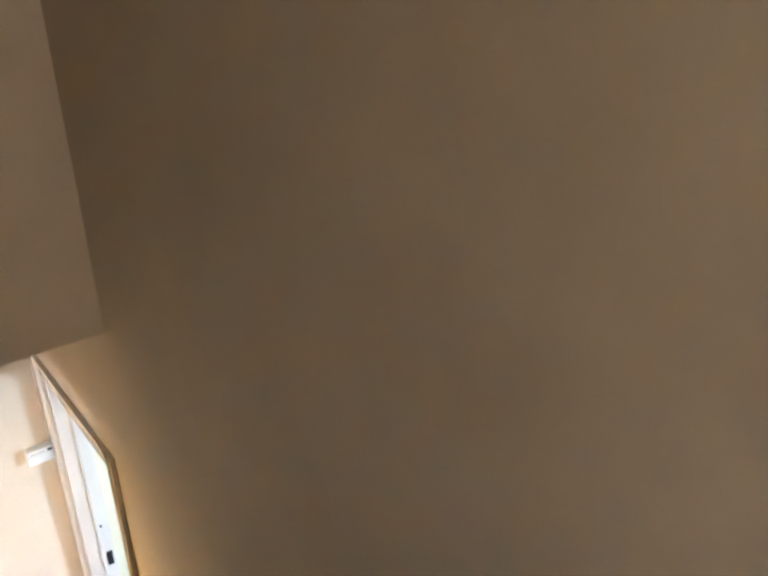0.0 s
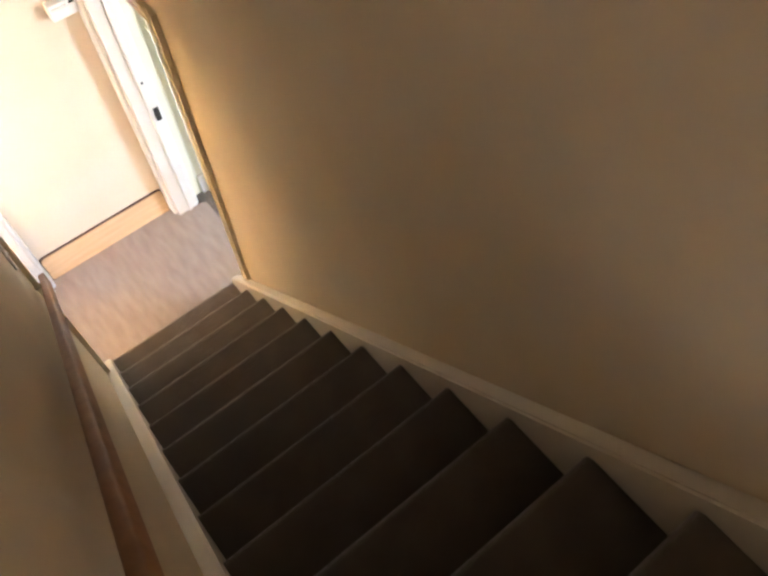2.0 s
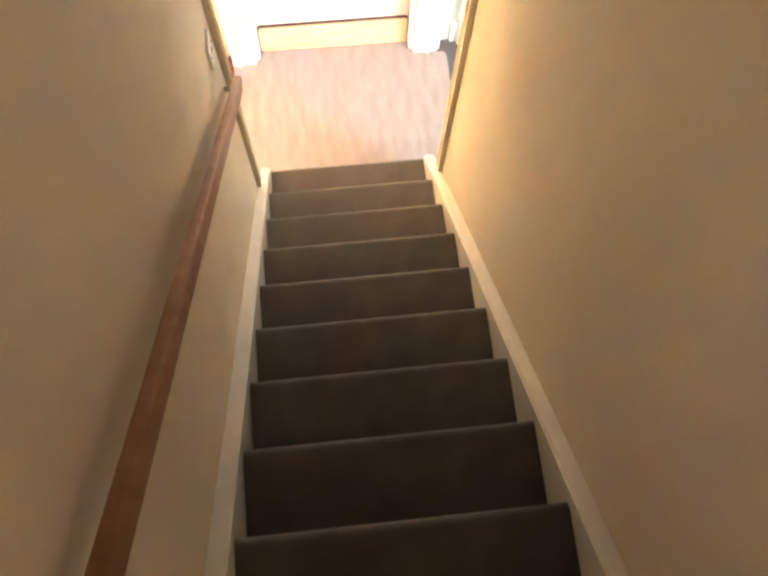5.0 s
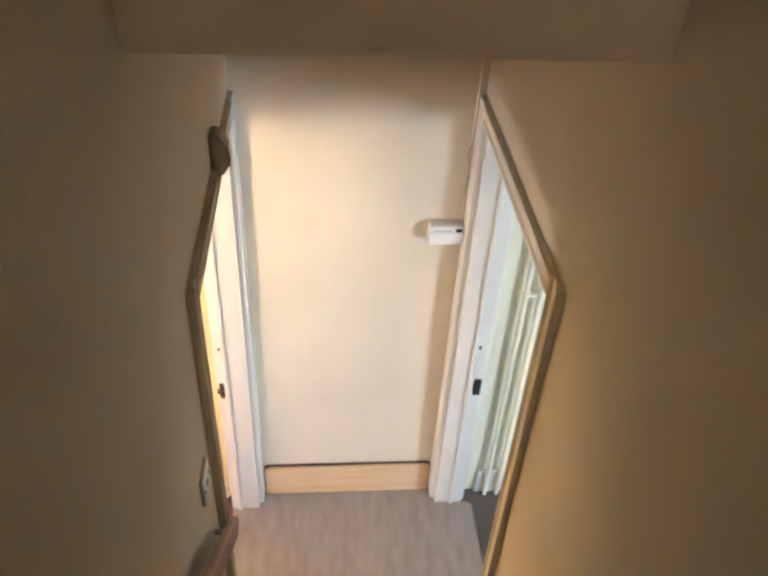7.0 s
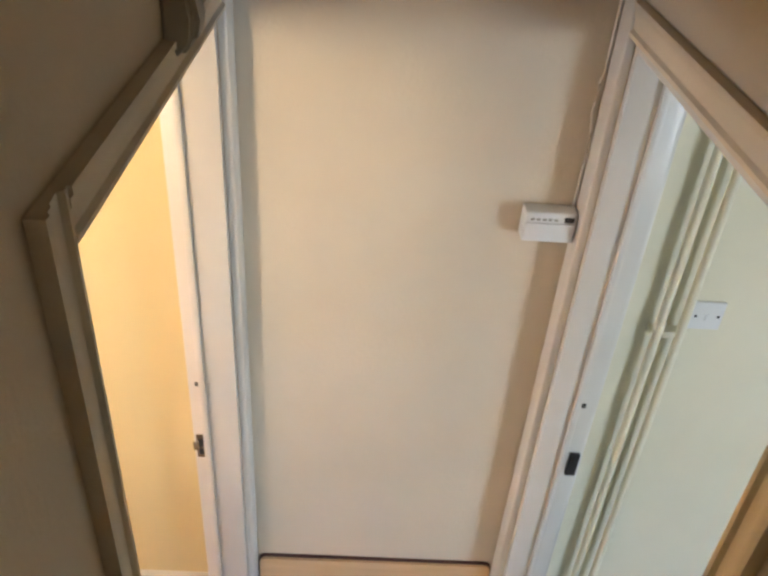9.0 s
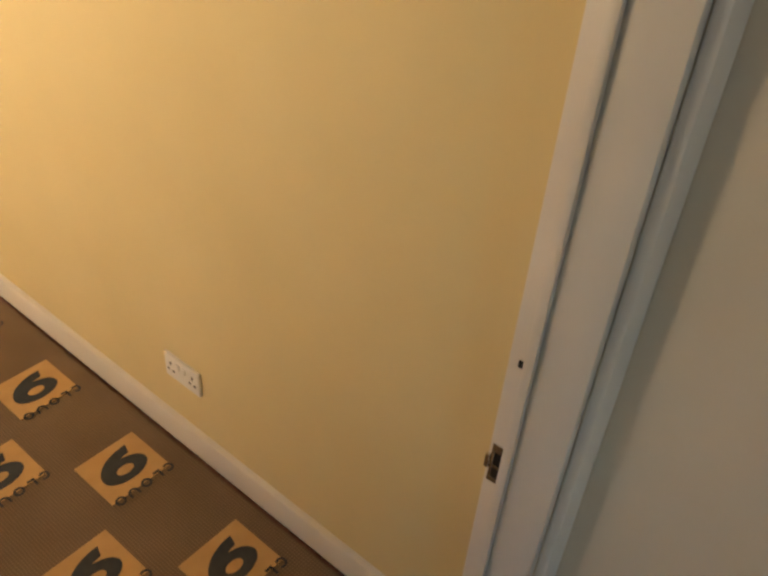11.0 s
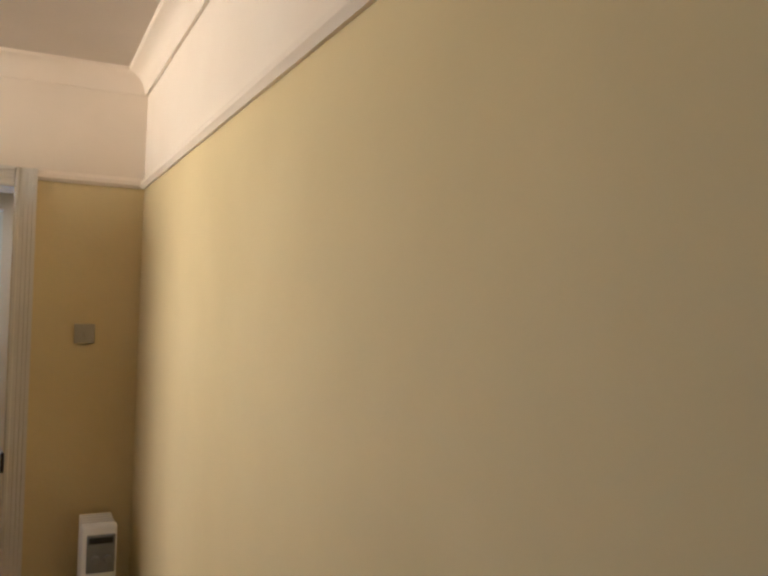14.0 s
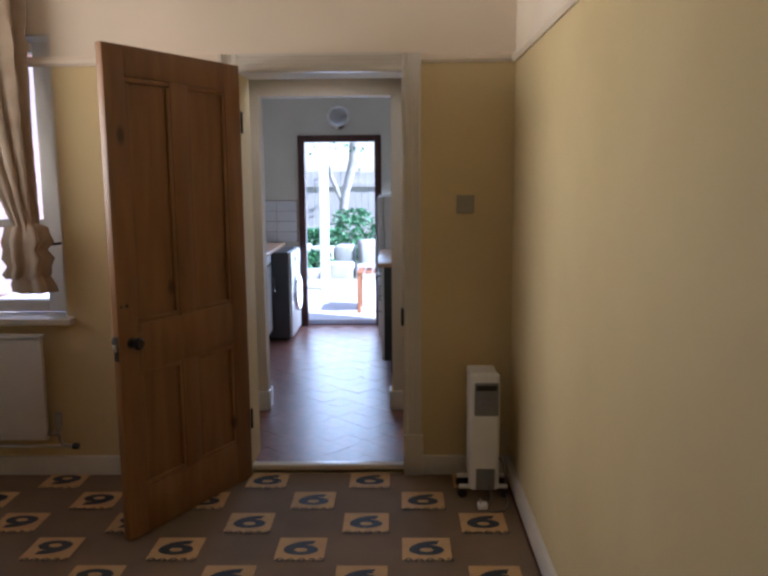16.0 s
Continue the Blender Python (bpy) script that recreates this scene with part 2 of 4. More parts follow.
def boxes(*specs, bevel=0.0):
    bm = bmesh.new()
    for s in specs:
        box(bm, *s, bevel=bevel)
    return bm


def profile(pts, axis, a, b):
    """A closed outline pushed from a to b along axis (0 x, 1 y, 2 z); the outline lists the other two coordinates in order."""
    bm = bmesh.new()
    rings = []
    for v in (a, b):
        rings.append([bm.verts.new([v if i == axis else p[[k for k in range(3) if k != axis].index(i)] for i in range(3)]) for p in pts])
    n = len(pts)
    for i in range(n):
        bm.faces.new((rings[0][i], rings[0][(i + 1) % n], rings[1][(i + 1) % n], rings[1][i]))
    bm.faces.new(rings[0][::-1])
    bm.faces.new(rings[1])
    bmesh.ops.recalc_face_normals(bm, faces=bm.faces[:])
    return bm


def lathe(pts, m=None, n=28):
    """A turned shape about z from (radius, height) pairs."""
    bm = bmesh.new()
    rings = [[bm.verts.new((r * math.cos(2 * math.pi * i / n), r * math.sin(2 * math.pi * i / n), z)) for i in range(n)] for r, z in pts]
    for r0, r1 in zip(rings, rings[1:]):
        for i in range(n):
            bm.faces.new((r0[i], r0[(i + 1) % n], r1[(i + 1) % n], r1[i]))
    bm.faces.new(rings[0][::-1])
    bm.faces.new(rings[-1])
    bmesh.ops.recalc_face_normals(bm, faces=bm.faces[:])
    if m is not None:
        bmesh.ops.transform(bm, matrix=m, verts=bm.verts[:])
    return bm


def tube(pts, r, n=10):
    """A round bar or cable along the given points."""
    bm = bmesh.new()
    rings = []
    for i, p in enumerate(pts):
        d = (Vector(pts[min(i + 1, len(pts) - 1)]) - Vector(pts[max(i - 1, 0)])).normalized()
        q = d.to_track_quat("Z", "Y")
        rings.append([bm.verts.new(Vector(p) + q @ Vector((r * math.cos(2 * math.pi * k / n), r * math.sin(2 * math.pi * k / n), 0))) for k in range(n)])
    for r0, r1 in zip(rings, rings[1:]):
        for i in range(n):
            bm.faces.new((r0[i], r0[(i + 1) % n], r1[(i + 1) % n], r1[i]))
    bm.faces.new(rings[0][::-1])
    bm.faces.new(rings[-1])
    bmesh.ops.recalc_face_normals(bm, faces=bm.faces[:])
    return bm


def mesh_of(name, bm, material, smooth=False):
    me = bpy.data.meshes.new(name)
    bm.to_mesh(me)
    bm.free()
    me.materials.append(material)
    if smooth:
        me.polygons.foreach_set("use_smooth", [True] * len(me.polygons))
        me.set_sharp_from_angle(angle=radians(35))
    return me


def part(name, bm, material, parent=None, label="", smooth=True):
    ob = new(name, mesh_of(name, bm, material, smooth))
    if parent is not None:
        ob.parent = parent
    return tagged(ob, label)


def thing(name, label, category, at=(0, 0, 0), turn=0.0, group="", kind=""):
    ob = new(name)
    ob.matrix_world = pose(*at, 0, 0, turn)
    return tagged(ob, label, category, group, kind)


def structure(name, bm, material, label, category, smooth=False):
    return tagged(part(name, bm, material, None, "", smooth), label, category, "", "structure")


# ---- plan ----
A, WT = 0.415, 0.13          # half the stair's width; wall thickness
L = 4.067                    # back room's far wall
FZ = -0.022                  # floor of the rooms
OP0, OP1, OPH = -0.945, -0.07, 1.99   # side doorways: from, to, head
RAIL = 2.007                 # picture rail's lower edge
CEIL = 2.535
RISE, GOING, D, STEPS = 0.197, 0.212, 0.861, 14
TOP = RISE * STEPS
YTOP = -D - (STEPS - 1) * GOING
W = 0.368
SOUTH = -3.75
UP = 5.05
YH, ZH = -1.195, 2.664       # bulkhead over the stair

# ---- structure: stair and hall ----
for side, name in ((-1, "wall_stair_west"), (1, "wall_stair_east")):
    xs = sorted((side * A, side * (A + WT)))
    # unseen opening added in the west wall upstairs for the fill lamp
    long = ((*xs, -7.0, OP0, FZ, UP),) if side > 0 else ((*xs, -5.9, OP0, FZ, UP), (*xs, -7.0, -6.7, FZ, UP), (*xs, -6.7, -5.9, FZ, TOP), (*xs, -6.7, -5.9, TOP + 2.0, UP))
    structure(name, boxes(*long, (*xs, OP0, OP1, OPH, UP), (*xs, OP1, 0.0, FZ, UP)), M_STAIR,
              "magnolia painted plaster wall beside the stair", "wall")
structure("wall_hall_end", boxes((-A - WT, A + WT, 0.0, 0.2, -0.3, UP)), M_STAIR, "cream painted plaster wall at the stair foot", "wall")
structure("ceiling_hall", boxes((-A, A, YH, 0.0, ZH, ZH + 0.1)), M_STAIR, "painted ceiling over the stair foot", "ceiling")
structure("wall_bulkhead", boxes((-A, A, YH, YH + 0.1, ZH + 0.1, UP)), M_STAIR, "painted bulkhead wall over the stair", "wall")
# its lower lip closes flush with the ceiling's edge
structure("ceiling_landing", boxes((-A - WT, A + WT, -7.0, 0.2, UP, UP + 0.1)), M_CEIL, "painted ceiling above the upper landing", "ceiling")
structure("wall_landing_end", boxes((-A - WT, A + WT, -7.1, -7.0, FZ, UP)), M_STAIR, "painted wall at the upper landing's end", "wall")
structure("floor_hall", boxes((-A - WT, A + WT, -D - 0.3, 0.0, -0.1, -0.012)), M_GROUT, "boards under the hall carpet", "floor")
wl, wr, ws, wn = -A - WT + 0.004, A + WT + 0.050, OP0 + 0.027, OP1 - 0.027     # the carpet runs out through both doorways
outline = [(-A + 0.001, -D - 0.06), (A - 0.001, -D - 0.06), (A - 0.001, -D - 0.03), (wr - 0.02, -D - 0.03), (wr, -D - 0.01), (wr, wn - 0.02), (wr - 0.02, wn), (A - 0.001, wn),
           (A - 0.001, -0.022), (-A + 0.001, -0.022), (-A + 0.001, wn), (wl, wn), (wl, -D - 0.03), (-A + 0.001, -D - 0.03)]
bm = profile(outline, 2, -0.011, 0.0)
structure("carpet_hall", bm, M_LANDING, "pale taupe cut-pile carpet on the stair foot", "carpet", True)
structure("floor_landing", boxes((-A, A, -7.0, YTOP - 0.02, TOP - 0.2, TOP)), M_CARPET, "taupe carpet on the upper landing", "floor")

stairs = tagged(new("staircase"), "straight staircase with taupe fitted carpet, darkened in colour for stairwell shade", "staircase", "", "structure")
pts = []
y0, z0, r = 0.0, 0.0, 0.023
for a in range(-90, 91, 20):
    pts.append((y0 + 0.016 + r * math.cos(radians(a)), z0 - r + r * math.sin(radians(a))))
tread_outline = [(-GOING - 0.004, 0.0)] + pts[::-1] + [(-0.004, z0 - 2 * r), (-0.008, -RISE - 0.002), (-0.03, -RISE - 0.002), (-0.03, -0.04), (-GOING - 0.004, -0.04)]
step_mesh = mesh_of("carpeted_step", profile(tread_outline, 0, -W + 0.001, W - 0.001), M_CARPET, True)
for k in range(1, STEPS):
    ob = new("carpeted_step", step_mesh)
    ob.parent = stairs
    ob.location = (0, -D - (k - 1) * GOING, k * RISE)
slope = RISE / GOING
for side in (-1, 1):
    xs = sorted((side * (W + 0.001), side * (A - 0.001)))
    ya, yb = -D + 0.035, YTOP - 0.05
    za, zb = RISE + 0.055, RISE + 0.055 + (ya - yb) * slope
    bm = profile([(ya, 0.0), (ya, za - 0.03), (ya - 0.012, za - 0.012), (ya - 0.05, za + 0.03), (yb, zb), (yb, zb - 0.42), (ya - 0.25, 0.0)], 0, *xs)
    bmesh.ops.bevel(bm, geom=bm.edges[:], offset=0.006, segments=2, affect="EDGES")
    part("stringer", bm, M_GLOSS, stairs, "cream gloss painted stringer")

# handrail on the west wall
rail = thing("handrail", "varnished pine handrail fixed along the stair wall", "handrail", (-0.367, -1.05, 1.268))
bm = bmesh.new()
ang = math.degrees(math.atan(0.908))
box(bm, -0.0125, 0.0125, -0.027, 0.027, 0.0, 3.05, 0.005, 3, pose(0, 0, 0, 90 - ang, 0, 0))
grip = part("grip", bm, M_PINE_H, rail)
for d in (0.03, 2.98):
    bm = bmesh.new()
    c = Vector((0, -d * math.cos(radians(ang)), d * math.sin(radians(ang))))
    box(bm, -0.0478, -0.0115, c.y - 0.006, c.y + 0.006, c.z - 0.020, c.z - 0.008, 0.002)
    part("bracket", bm, M_STEEL, rail, "small steel wall bracket")

# bare pine skirting under the end wall, its upper corners rounded
def rounded_board(x0, x1, z1, r, y0, y1):
    pts = [(x0, 0.001), (x1, 0.001)]
    pts += [(x1 - r + r * math.cos(radians(a)), z1 - r + r * math.sin(radians(a))) for a in range(0, 91, 15)]
    pts += [(x0 + r + r * math.cos(radians(a)), z1 - r + r * math.sin(radians(a))) for a in range(90, 181, 15)]
    return profile(pts, 1, y0, y1)


bm = rounded_board(-A + 0.027, A - 0.027, 0.192, 0.022, -0.021, -0.006)
skirting = structure("baseboard_hall", bm, M_PINE_RAW, "bare knotty pine skirting board", "skirting board", True)
# dark backing strip stands in for the shade in the board's gap
part("gap_shade_strip", rounded_board(-A + 0.023, A - 0.023, 0.197, 0.025, -0.012, -0.001), M_FRAME, skirting, "dark strip standing in for the shaded gap round the board")


# ---- doorway linings ----
def architrave_outline(w=0.07, t=0.021):
    return [(0, 0), (w, 0), (w, t), (w - 0.010, t), (w - 0.014, t - 0.004), (w - 0.024, t - 0.004), (w - 0.030, t - 0.008), (0.018, t - 0.009), (0.012, t - 0.003), (0.004, t - 0.004), (0, t - 0.008)]


def doorway(name, label, side, rebate, outer_far):
    """Lining, stops and architraves of a side doorway; side -1 west, 1 east."""
    ob = tagged(new(name), label, "door frame", "", "structure")
    xi, xo = side * A, side * (A + WT)
    xs = sorted((xi + side * 0.002, xo - side * 0.002))
    t = 0.025
    part("jamb", boxes((*xs, OP1 - t, OP1 - 0.001, FZ, OPH - 0.001), bevel=0.002), M_GLOSS, ob)
    part("jamb", boxes((*xs, OP0 + 0.001, OP0 + t, FZ, OPH - 0.001), bevel=0.002), M_GLOSS, ob)
    part("head", boxes((*xs, OP0 + t, OP1 - t, OPH - t, OPH - 0.001), bevel=0.002), M_GLOSS, ob)
    ss = sorted((xo - side * rebate, xo - side * (rebate + 0.018)))
    part("door_stop", boxes((*ss, OP1 - t - 0.013, OP1 - t, FZ, OPH - t), bevel=0.003), M_GLOSS, ob)
    part("door_stop", boxes((*ss, OP0 + t, OP0 + t + 0.013, FZ, OPH - t), bevel=0.003), M_GLOSS, ob)
    part("door_stop", boxes((*ss, OP0 + t + 0.013, OP1 - t - 0.013, OPH - t - 0.013, OPH - t), bevel=0.003), M_GLOSS, ob)
    for face, out in ((xi, -side), (xo, side)):
        o = architrave_outline()
        plain = [(0, 0), (0.07, 0), (0.07, 0.020), (0.012, 0.019), (0.005, 0.017), (0.001, 0.012)]
        hall = face == xi
        paint = M_STAIR if hall else M_GLOSS       # the hall side is painted over with the wall
        part("architrave", profile([(face + out * q, OP0 + 0.001 - p) for p, q in o], 2, 0.30 if hall else FZ, OPH + 0.07), paint, ob)
        part("architrave", profile([(face + out * q, OPH - 0.001 + p) for p, q in o], 1, OP0, OP1 - 0.003), paint, ob)
        if hall or outer_far:
            part("architrave", profile([(face + out * q, OP1 - 0.002 + p * 0.96) for p, q in plain], 2, 0.0 if hall else FZ, OPH + 0.07), M_GLOSS, ob)
    return ob


left_frame = doorway("door_frame_1", "white gloss door lining and moulded architrave", -1, 0.031, False)
right_frame = doorway("door_frame_2", "white gloss door lining with moulded architrave", 1, 0.042, True)
bm = boxes((-0.024, 0.004, -0.003, 0.0, 0.026, 0.045), (-0.024, 0.004, -0.003, 0.0, -0.045, -0.034), (-0.024, -0.018, -0.003, 0.0, -0.034, 0.026), (-0.001, 0.004, -0.003, 0.0, -0.034, 0.026), bevel=0.001)
box(bm, -0.032, -0.024, -0.007, -0.001, -0.014, 0.018, 0.001)
box(bm, -0.018, -0.001, -0.003, 0.0, -0.010, -0.004, 0.0005)
p = part("strike_plate", bm, M_CHROME, left_frame, "bright worn steel strike plate")
p.location = (-0.512, OP1 - 0.026, 0.80)
p = part("latch_hole", boxes((-0.018, -0.001, -0.0010, 0.0, -0.034, 0.026)), M_BLACK, p)
p = part("bolt_keep", boxes((-0.005, 0.006, -0.002, 0.0, -0.007, 0.007), bevel=0.001), M_BLACK, left_frame, "small dark bolt hole")
p.location = (-0.520, OP1 - 0.026, 1.03)
p = part("strike_plate", boxes((-0.014, 0.014, -0.012, 0.0, -0.042, 0.042), bevel=0.002), M_BLACK, right_frame, "black iron strike box")
p.location = (0.525, OP1 - 0.027, 0.80)
p = part("bolt_keep", boxes((-0.006, 0.006, -0.002, 0.0, -0.008, 0.008), bevel=0.001), M_BLACK, right_frame, "small dark bolt hole")
p.location = (0.512, OP1 - 0.026, 1.02)

# ---- structure: back room ----
XE = -A - WT
structure("wall_party_lower", boxes((-L, XE, 0.0, 0.2, -0.3, RAIL)), M_ROOM, "cream yellow painted plaster wall", "wall")
structure("wall_party_frieze", boxes((-L, XE, 0.0, 0.2, RAIL, UP)), M_FRIEZE, "pale painted frieze above the picture rail", "wall")
DY0, DY1, DH = -1.311, -0.536, 1.968       # kitchen doorway
WY0, WY1, WZ0, WZ1 = -3.35, -2.205, 0.775, 2.16   # window
XW = -L - 0.24
structure("wall_west_lower", boxes((XW, -L, DY1, 0.2, -0.3, RAIL), (XW, -L, WY1, DY0, -0.3, RAIL), (XW, -L, WY0, WY1, -0.3, WZ0), (XW, -L, SOUTH, WY0, -0.3, RAIL),
                                   (XW, -L, DY0, DY1, DH, RAIL), (XW, -L, DY0, DY1, -0.3, FZ - 0.004)), M_ROOM, "cream yellow painted plaster wall with doorway and window", "wall")
structure("wall_west_frieze", boxes((XW, -L, WY1, 0.2, RAIL, UP)), M_FRIEZE, "pale painted frieze above the picture rail", "wall")
structure("wall_west_frieze_window", boxes((XW, -L, WY0, WY1, WZ1, UP)), M_FRIEZE, "pale painted frieze over the window", "wall")
structure("wall_west_frieze_end", boxes((XW, -L, SOUTH, WY0, RAIL, UP)), M_FRIEZE, "pale painted frieze above the picture rail", "wall")
structure("wall_south_room", boxes((XW, -3.70, SOUTH - 0.2, SOUTH, -0.3, UP), (-2.20, XE, SOUTH - 0.2, SOUTH, -0.3, UP), (-3.70, -2.20, SOUTH - 0.2, SOUTH, -0.3, 1.42), (-3.70, -2.20, SOUTH - 0.2, SOUTH, 2.42, UP)), M_ROOM, "cream yellow painted plaster wall", "wall")
structure("wall_east_room", boxes((XE - 0.006, XE - 0.001, SOUTH, OP0 - 0.08, FZ, CEIL)), M_ROOM, "cream painted plaster of the room's stair side", "wall")
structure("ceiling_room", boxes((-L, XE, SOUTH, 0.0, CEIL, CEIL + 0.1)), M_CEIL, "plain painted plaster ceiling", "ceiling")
structure("floor_room", boxes((XW + 0.04, XE, SOUTH, 0.0, -0.12, FZ - 0.01)), M_GROUT, "boards under the underlay", "floor")

# picture rail and cornice, each run mitred at the corner
rail_out = [(0, 0), (0.010, -0.001), (0.016, 0.008), (0.022, 0.014), (0.020, 0.030), (0.012, 0.038), (0.006, 0.046), (0, 0.047)]
cove = [(0.0, -0.10), (0.012, -0.10), (0.016, -0.092), (0.020, -0.072), (0.030, -0.050), (0.048, -0.030), (0.070, -0.019), (0.086, -0.016), (0.092, -0.012), (0.096, 0.0), (0.0, 0.0)]


def run(outline, base_z, axis, at, sign, a, b, inset):
    """A moulding along a wall; at its end b it is mitred where inset is true."""
    bm = bmesh.new()
    rings = []
    for e, v in enumerate((a, b)):
        ring = []
        for p, q in outline:
            s = (1 if b > a else -1) * p if (e == 1 and inset) else 0
            along, off = v - s, at + sign * p
            ring.append(bm.verts.new((along, off, base_z + q) if axis == 0 else (off, along, base_z + q)))
        rings.append(ring)
    n = len(outline)
    for i in range(n):
        bm.faces.new((rings[0][i], rings[0][(i + 1) % n], rings[1][(i + 1) % n], rings[1][i]))
    bm.faces.new(rings[0][::-1])
    bm.faces.new(rings[1])
    bmesh.ops.recalc_face_normals(bm, faces=bm.faces[:])
    return bm


structure("trim_picture_rail_party", run(rail_out, RAIL, 0, -0.0005, -1, XE - 0.001, -L, True), M_FRIEZE, "painted moulded picture rail", "picture rail", True)
structure("trim_picture_rail_west", run(rail_out, RAIL, 1, -L + 0.0005, 1, -0.45, 0.0, True), M_FRIEZE, "painted moulded picture rail", "picture rail", True)
structure("trim_picture_rail_west_end", run(rail_out, RAIL, 1, -L + 0.0005, 1, SOUTH, -1.40, False), M_FRIEZE, "painted moulded picture rail", "picture rail", True)
structure("cornice_party", run(cove, CEIL, 0, -0.0005, -1, XE - 0.001, -L, True), M_FRIEZE, "plain coved plaster cornice", "cornice", True)
structure("cornice_west", run(cove, CEIL, 1, -L + 0.0005, 1, SOUTH, 0.0, True), M_FRIEZE, "plain coved plaster cornice", "cornice", True)

# skirting
skirt = [(0, 0), (0.019, 0), (0.019, 0.088), (0.016, 0.094), (0.010, 0.097), (0, 0.098)]
structure("baseboard_party", run(skirt, FZ, 0, -0.0005, -1, XE - 0.024, -L, True), M_GLOSS, "cream gloss painted skirting board", "skirting board", True)
structure("baseboard_west", run(skirt, FZ, 1, -L + 0.0005, 1, -0.445, 0.0, True), M_GLOSS, "cream gloss painted skirting board", "skirting board", True)
structure("baseboard_west_end", run(skirt, FZ, 1, -L + 0.0005, 1, SOUTH, -1.405, False), M_GLOSS, "cream gloss painted skirting board", "skirting board", True)

# kitchen doorway lining with moulded architrave and plinth blocks
kframe = tagged(new("door_frame_3"), "cream painted door lining with moulded architrave", "door frame", "", "structure")
part("jamb", boxes((XW + 0.02, -L - 0.001, DY1 + 0.001, DY1 + 0.02, FZ, DH), bevel=0.002), M_GLOSS, kframe)
part("jamb", boxes((XW + 0.02, -L - 0.001, DY0 - 0.02, DY0 - 0.001, FZ, DH), bevel=0.002), M_GLOSS, kframe)
reed = [(0, 0), (0.088, 0), (0.088, 0.026), (0.073, 0.026), (0.070, 0.021), (0.057, 0.021), (0.054, 0.017), (0.039, 0.017), (0.036, 0.014), (0.021, 0.014), (0.018, 0.018), (0.006, 0.018), (0, 0.013)]
part("architrave", profile([(-L + q, DY1 + 0.001 + p) for p, q in reed], 2, 0.19, DH + 0.085), M_GLOSS, kframe)
part("architrave", profile([(-L + q, DY0 - 0.001 - p) for p, q in reed], 2, 0.19, DH + 0.085), M_GLOSS, kframe)
part("architrave", profile([(-L + q, DH - 0.001 + p) for p, q in reed], 1, DY0 + 0.0, DY1 - 0.0), M_GLOSS, kframe)
part("plinth_block", boxes((-L + 0.001, -L + 0.034, DY1 + 0.001, DY1 + 0.096, FZ, 0.189), bevel=0.004), M_GLOSS, kframe)
part("plinth_block", boxes((-L + 0.001, -L + 0.034, DY0 - 0.096, DY0 - 0.001, FZ, 0.189), bevel=0.004), M_GLOSS, kframe)
p = part("strike_plate", boxes((-0.030, 0.016, -0.014, 0.0, -0.042, 0.042), bevel=0.002), M_BLACK, kframe, "black iron strike box")
p.location = (-L + 0.006, DY1 + 0.004, 0.79)
bm = bmesh.new()
box(bm, -L - 0.062, -L - 0.004, DY0, DY1, FZ + 0.016, 0.020, 0.004)
structure("threshold_kitchen", bm, M_GLOSS, "worn white painted threshold strip", "threshold", True)

# ---- structure: front room (east) ----
XF = A + WT
structure("wall_party_front", boxes((XF, 4.4, 0.0, 0.2, -0.3, 2.7)), M_FRONT, "pale cream painted plaster wall", "wall")
FS = -5.3
structure("wall_front", boxes((4.2, 4.4, -2.95, 0.0, -0.3, 2.7), (4.2, 4.4, FS, -4.45, -0.3, 2.7), (4.2, 4.4, -4.45, -2.95, -0.3, 0.8), (4.2, 4.4, -4.45, -2.95, 2.1, 2.7)), M_FRONT, "pale cream painted plaster wall with a window", "wall")
structure("wall_front_south", boxes((XF, 4.4, FS - 0.2, FS, -0.3, 2.7)), M_FRONT, "pale cream painted plaster wall", "wall")
structure("ceiling_front", boxes((XF, 4.2, FS, 0.0, 2.6, 2.7)), M_CEIL, "plain painted plaster ceiling", "ceiling")
structure("floor_front", boxes((XF, 4.2, FS, 0.0, -0.12, FZ - 0.012)), M_CARPET, "dark carpet of the front room", "floor")
structure("baseboard_front", boxes((XF + 0.08, 4.2, -0.018, -0.0005, FZ - 0.03, 0.12), bevel=0.003), M_GLOSS, "white gloss skirting board", "skirting board", True)
pipes = thing("pipe_run", "pair of cream painted heating pipes clipped to the wall", "pipes", (0.0, 0.0, FZ - 0.03))
for x in (0.675, 0.735):
    part("pipe", tube([(x, -0.03, 0.0), (x, -0.03, 1.0), (x, -0.03, 2.6)], 0.0115, 14), M_FRONT, pipes)
bm = boxes((0.655, 0.755, -0.032, -0.001, 1.265, 1.285), bevel=0.003)
part("pipe_clip", bm, M_FRONT, pipes)
part("elbow", lathe([(0.004, -0.02), (0.014, -0.018), (0.015, 0.0), (0.014, 0.018), (0.004, 0.02)], pose(0.675, -0.03, 1.30)), M_FRONT, pipes)


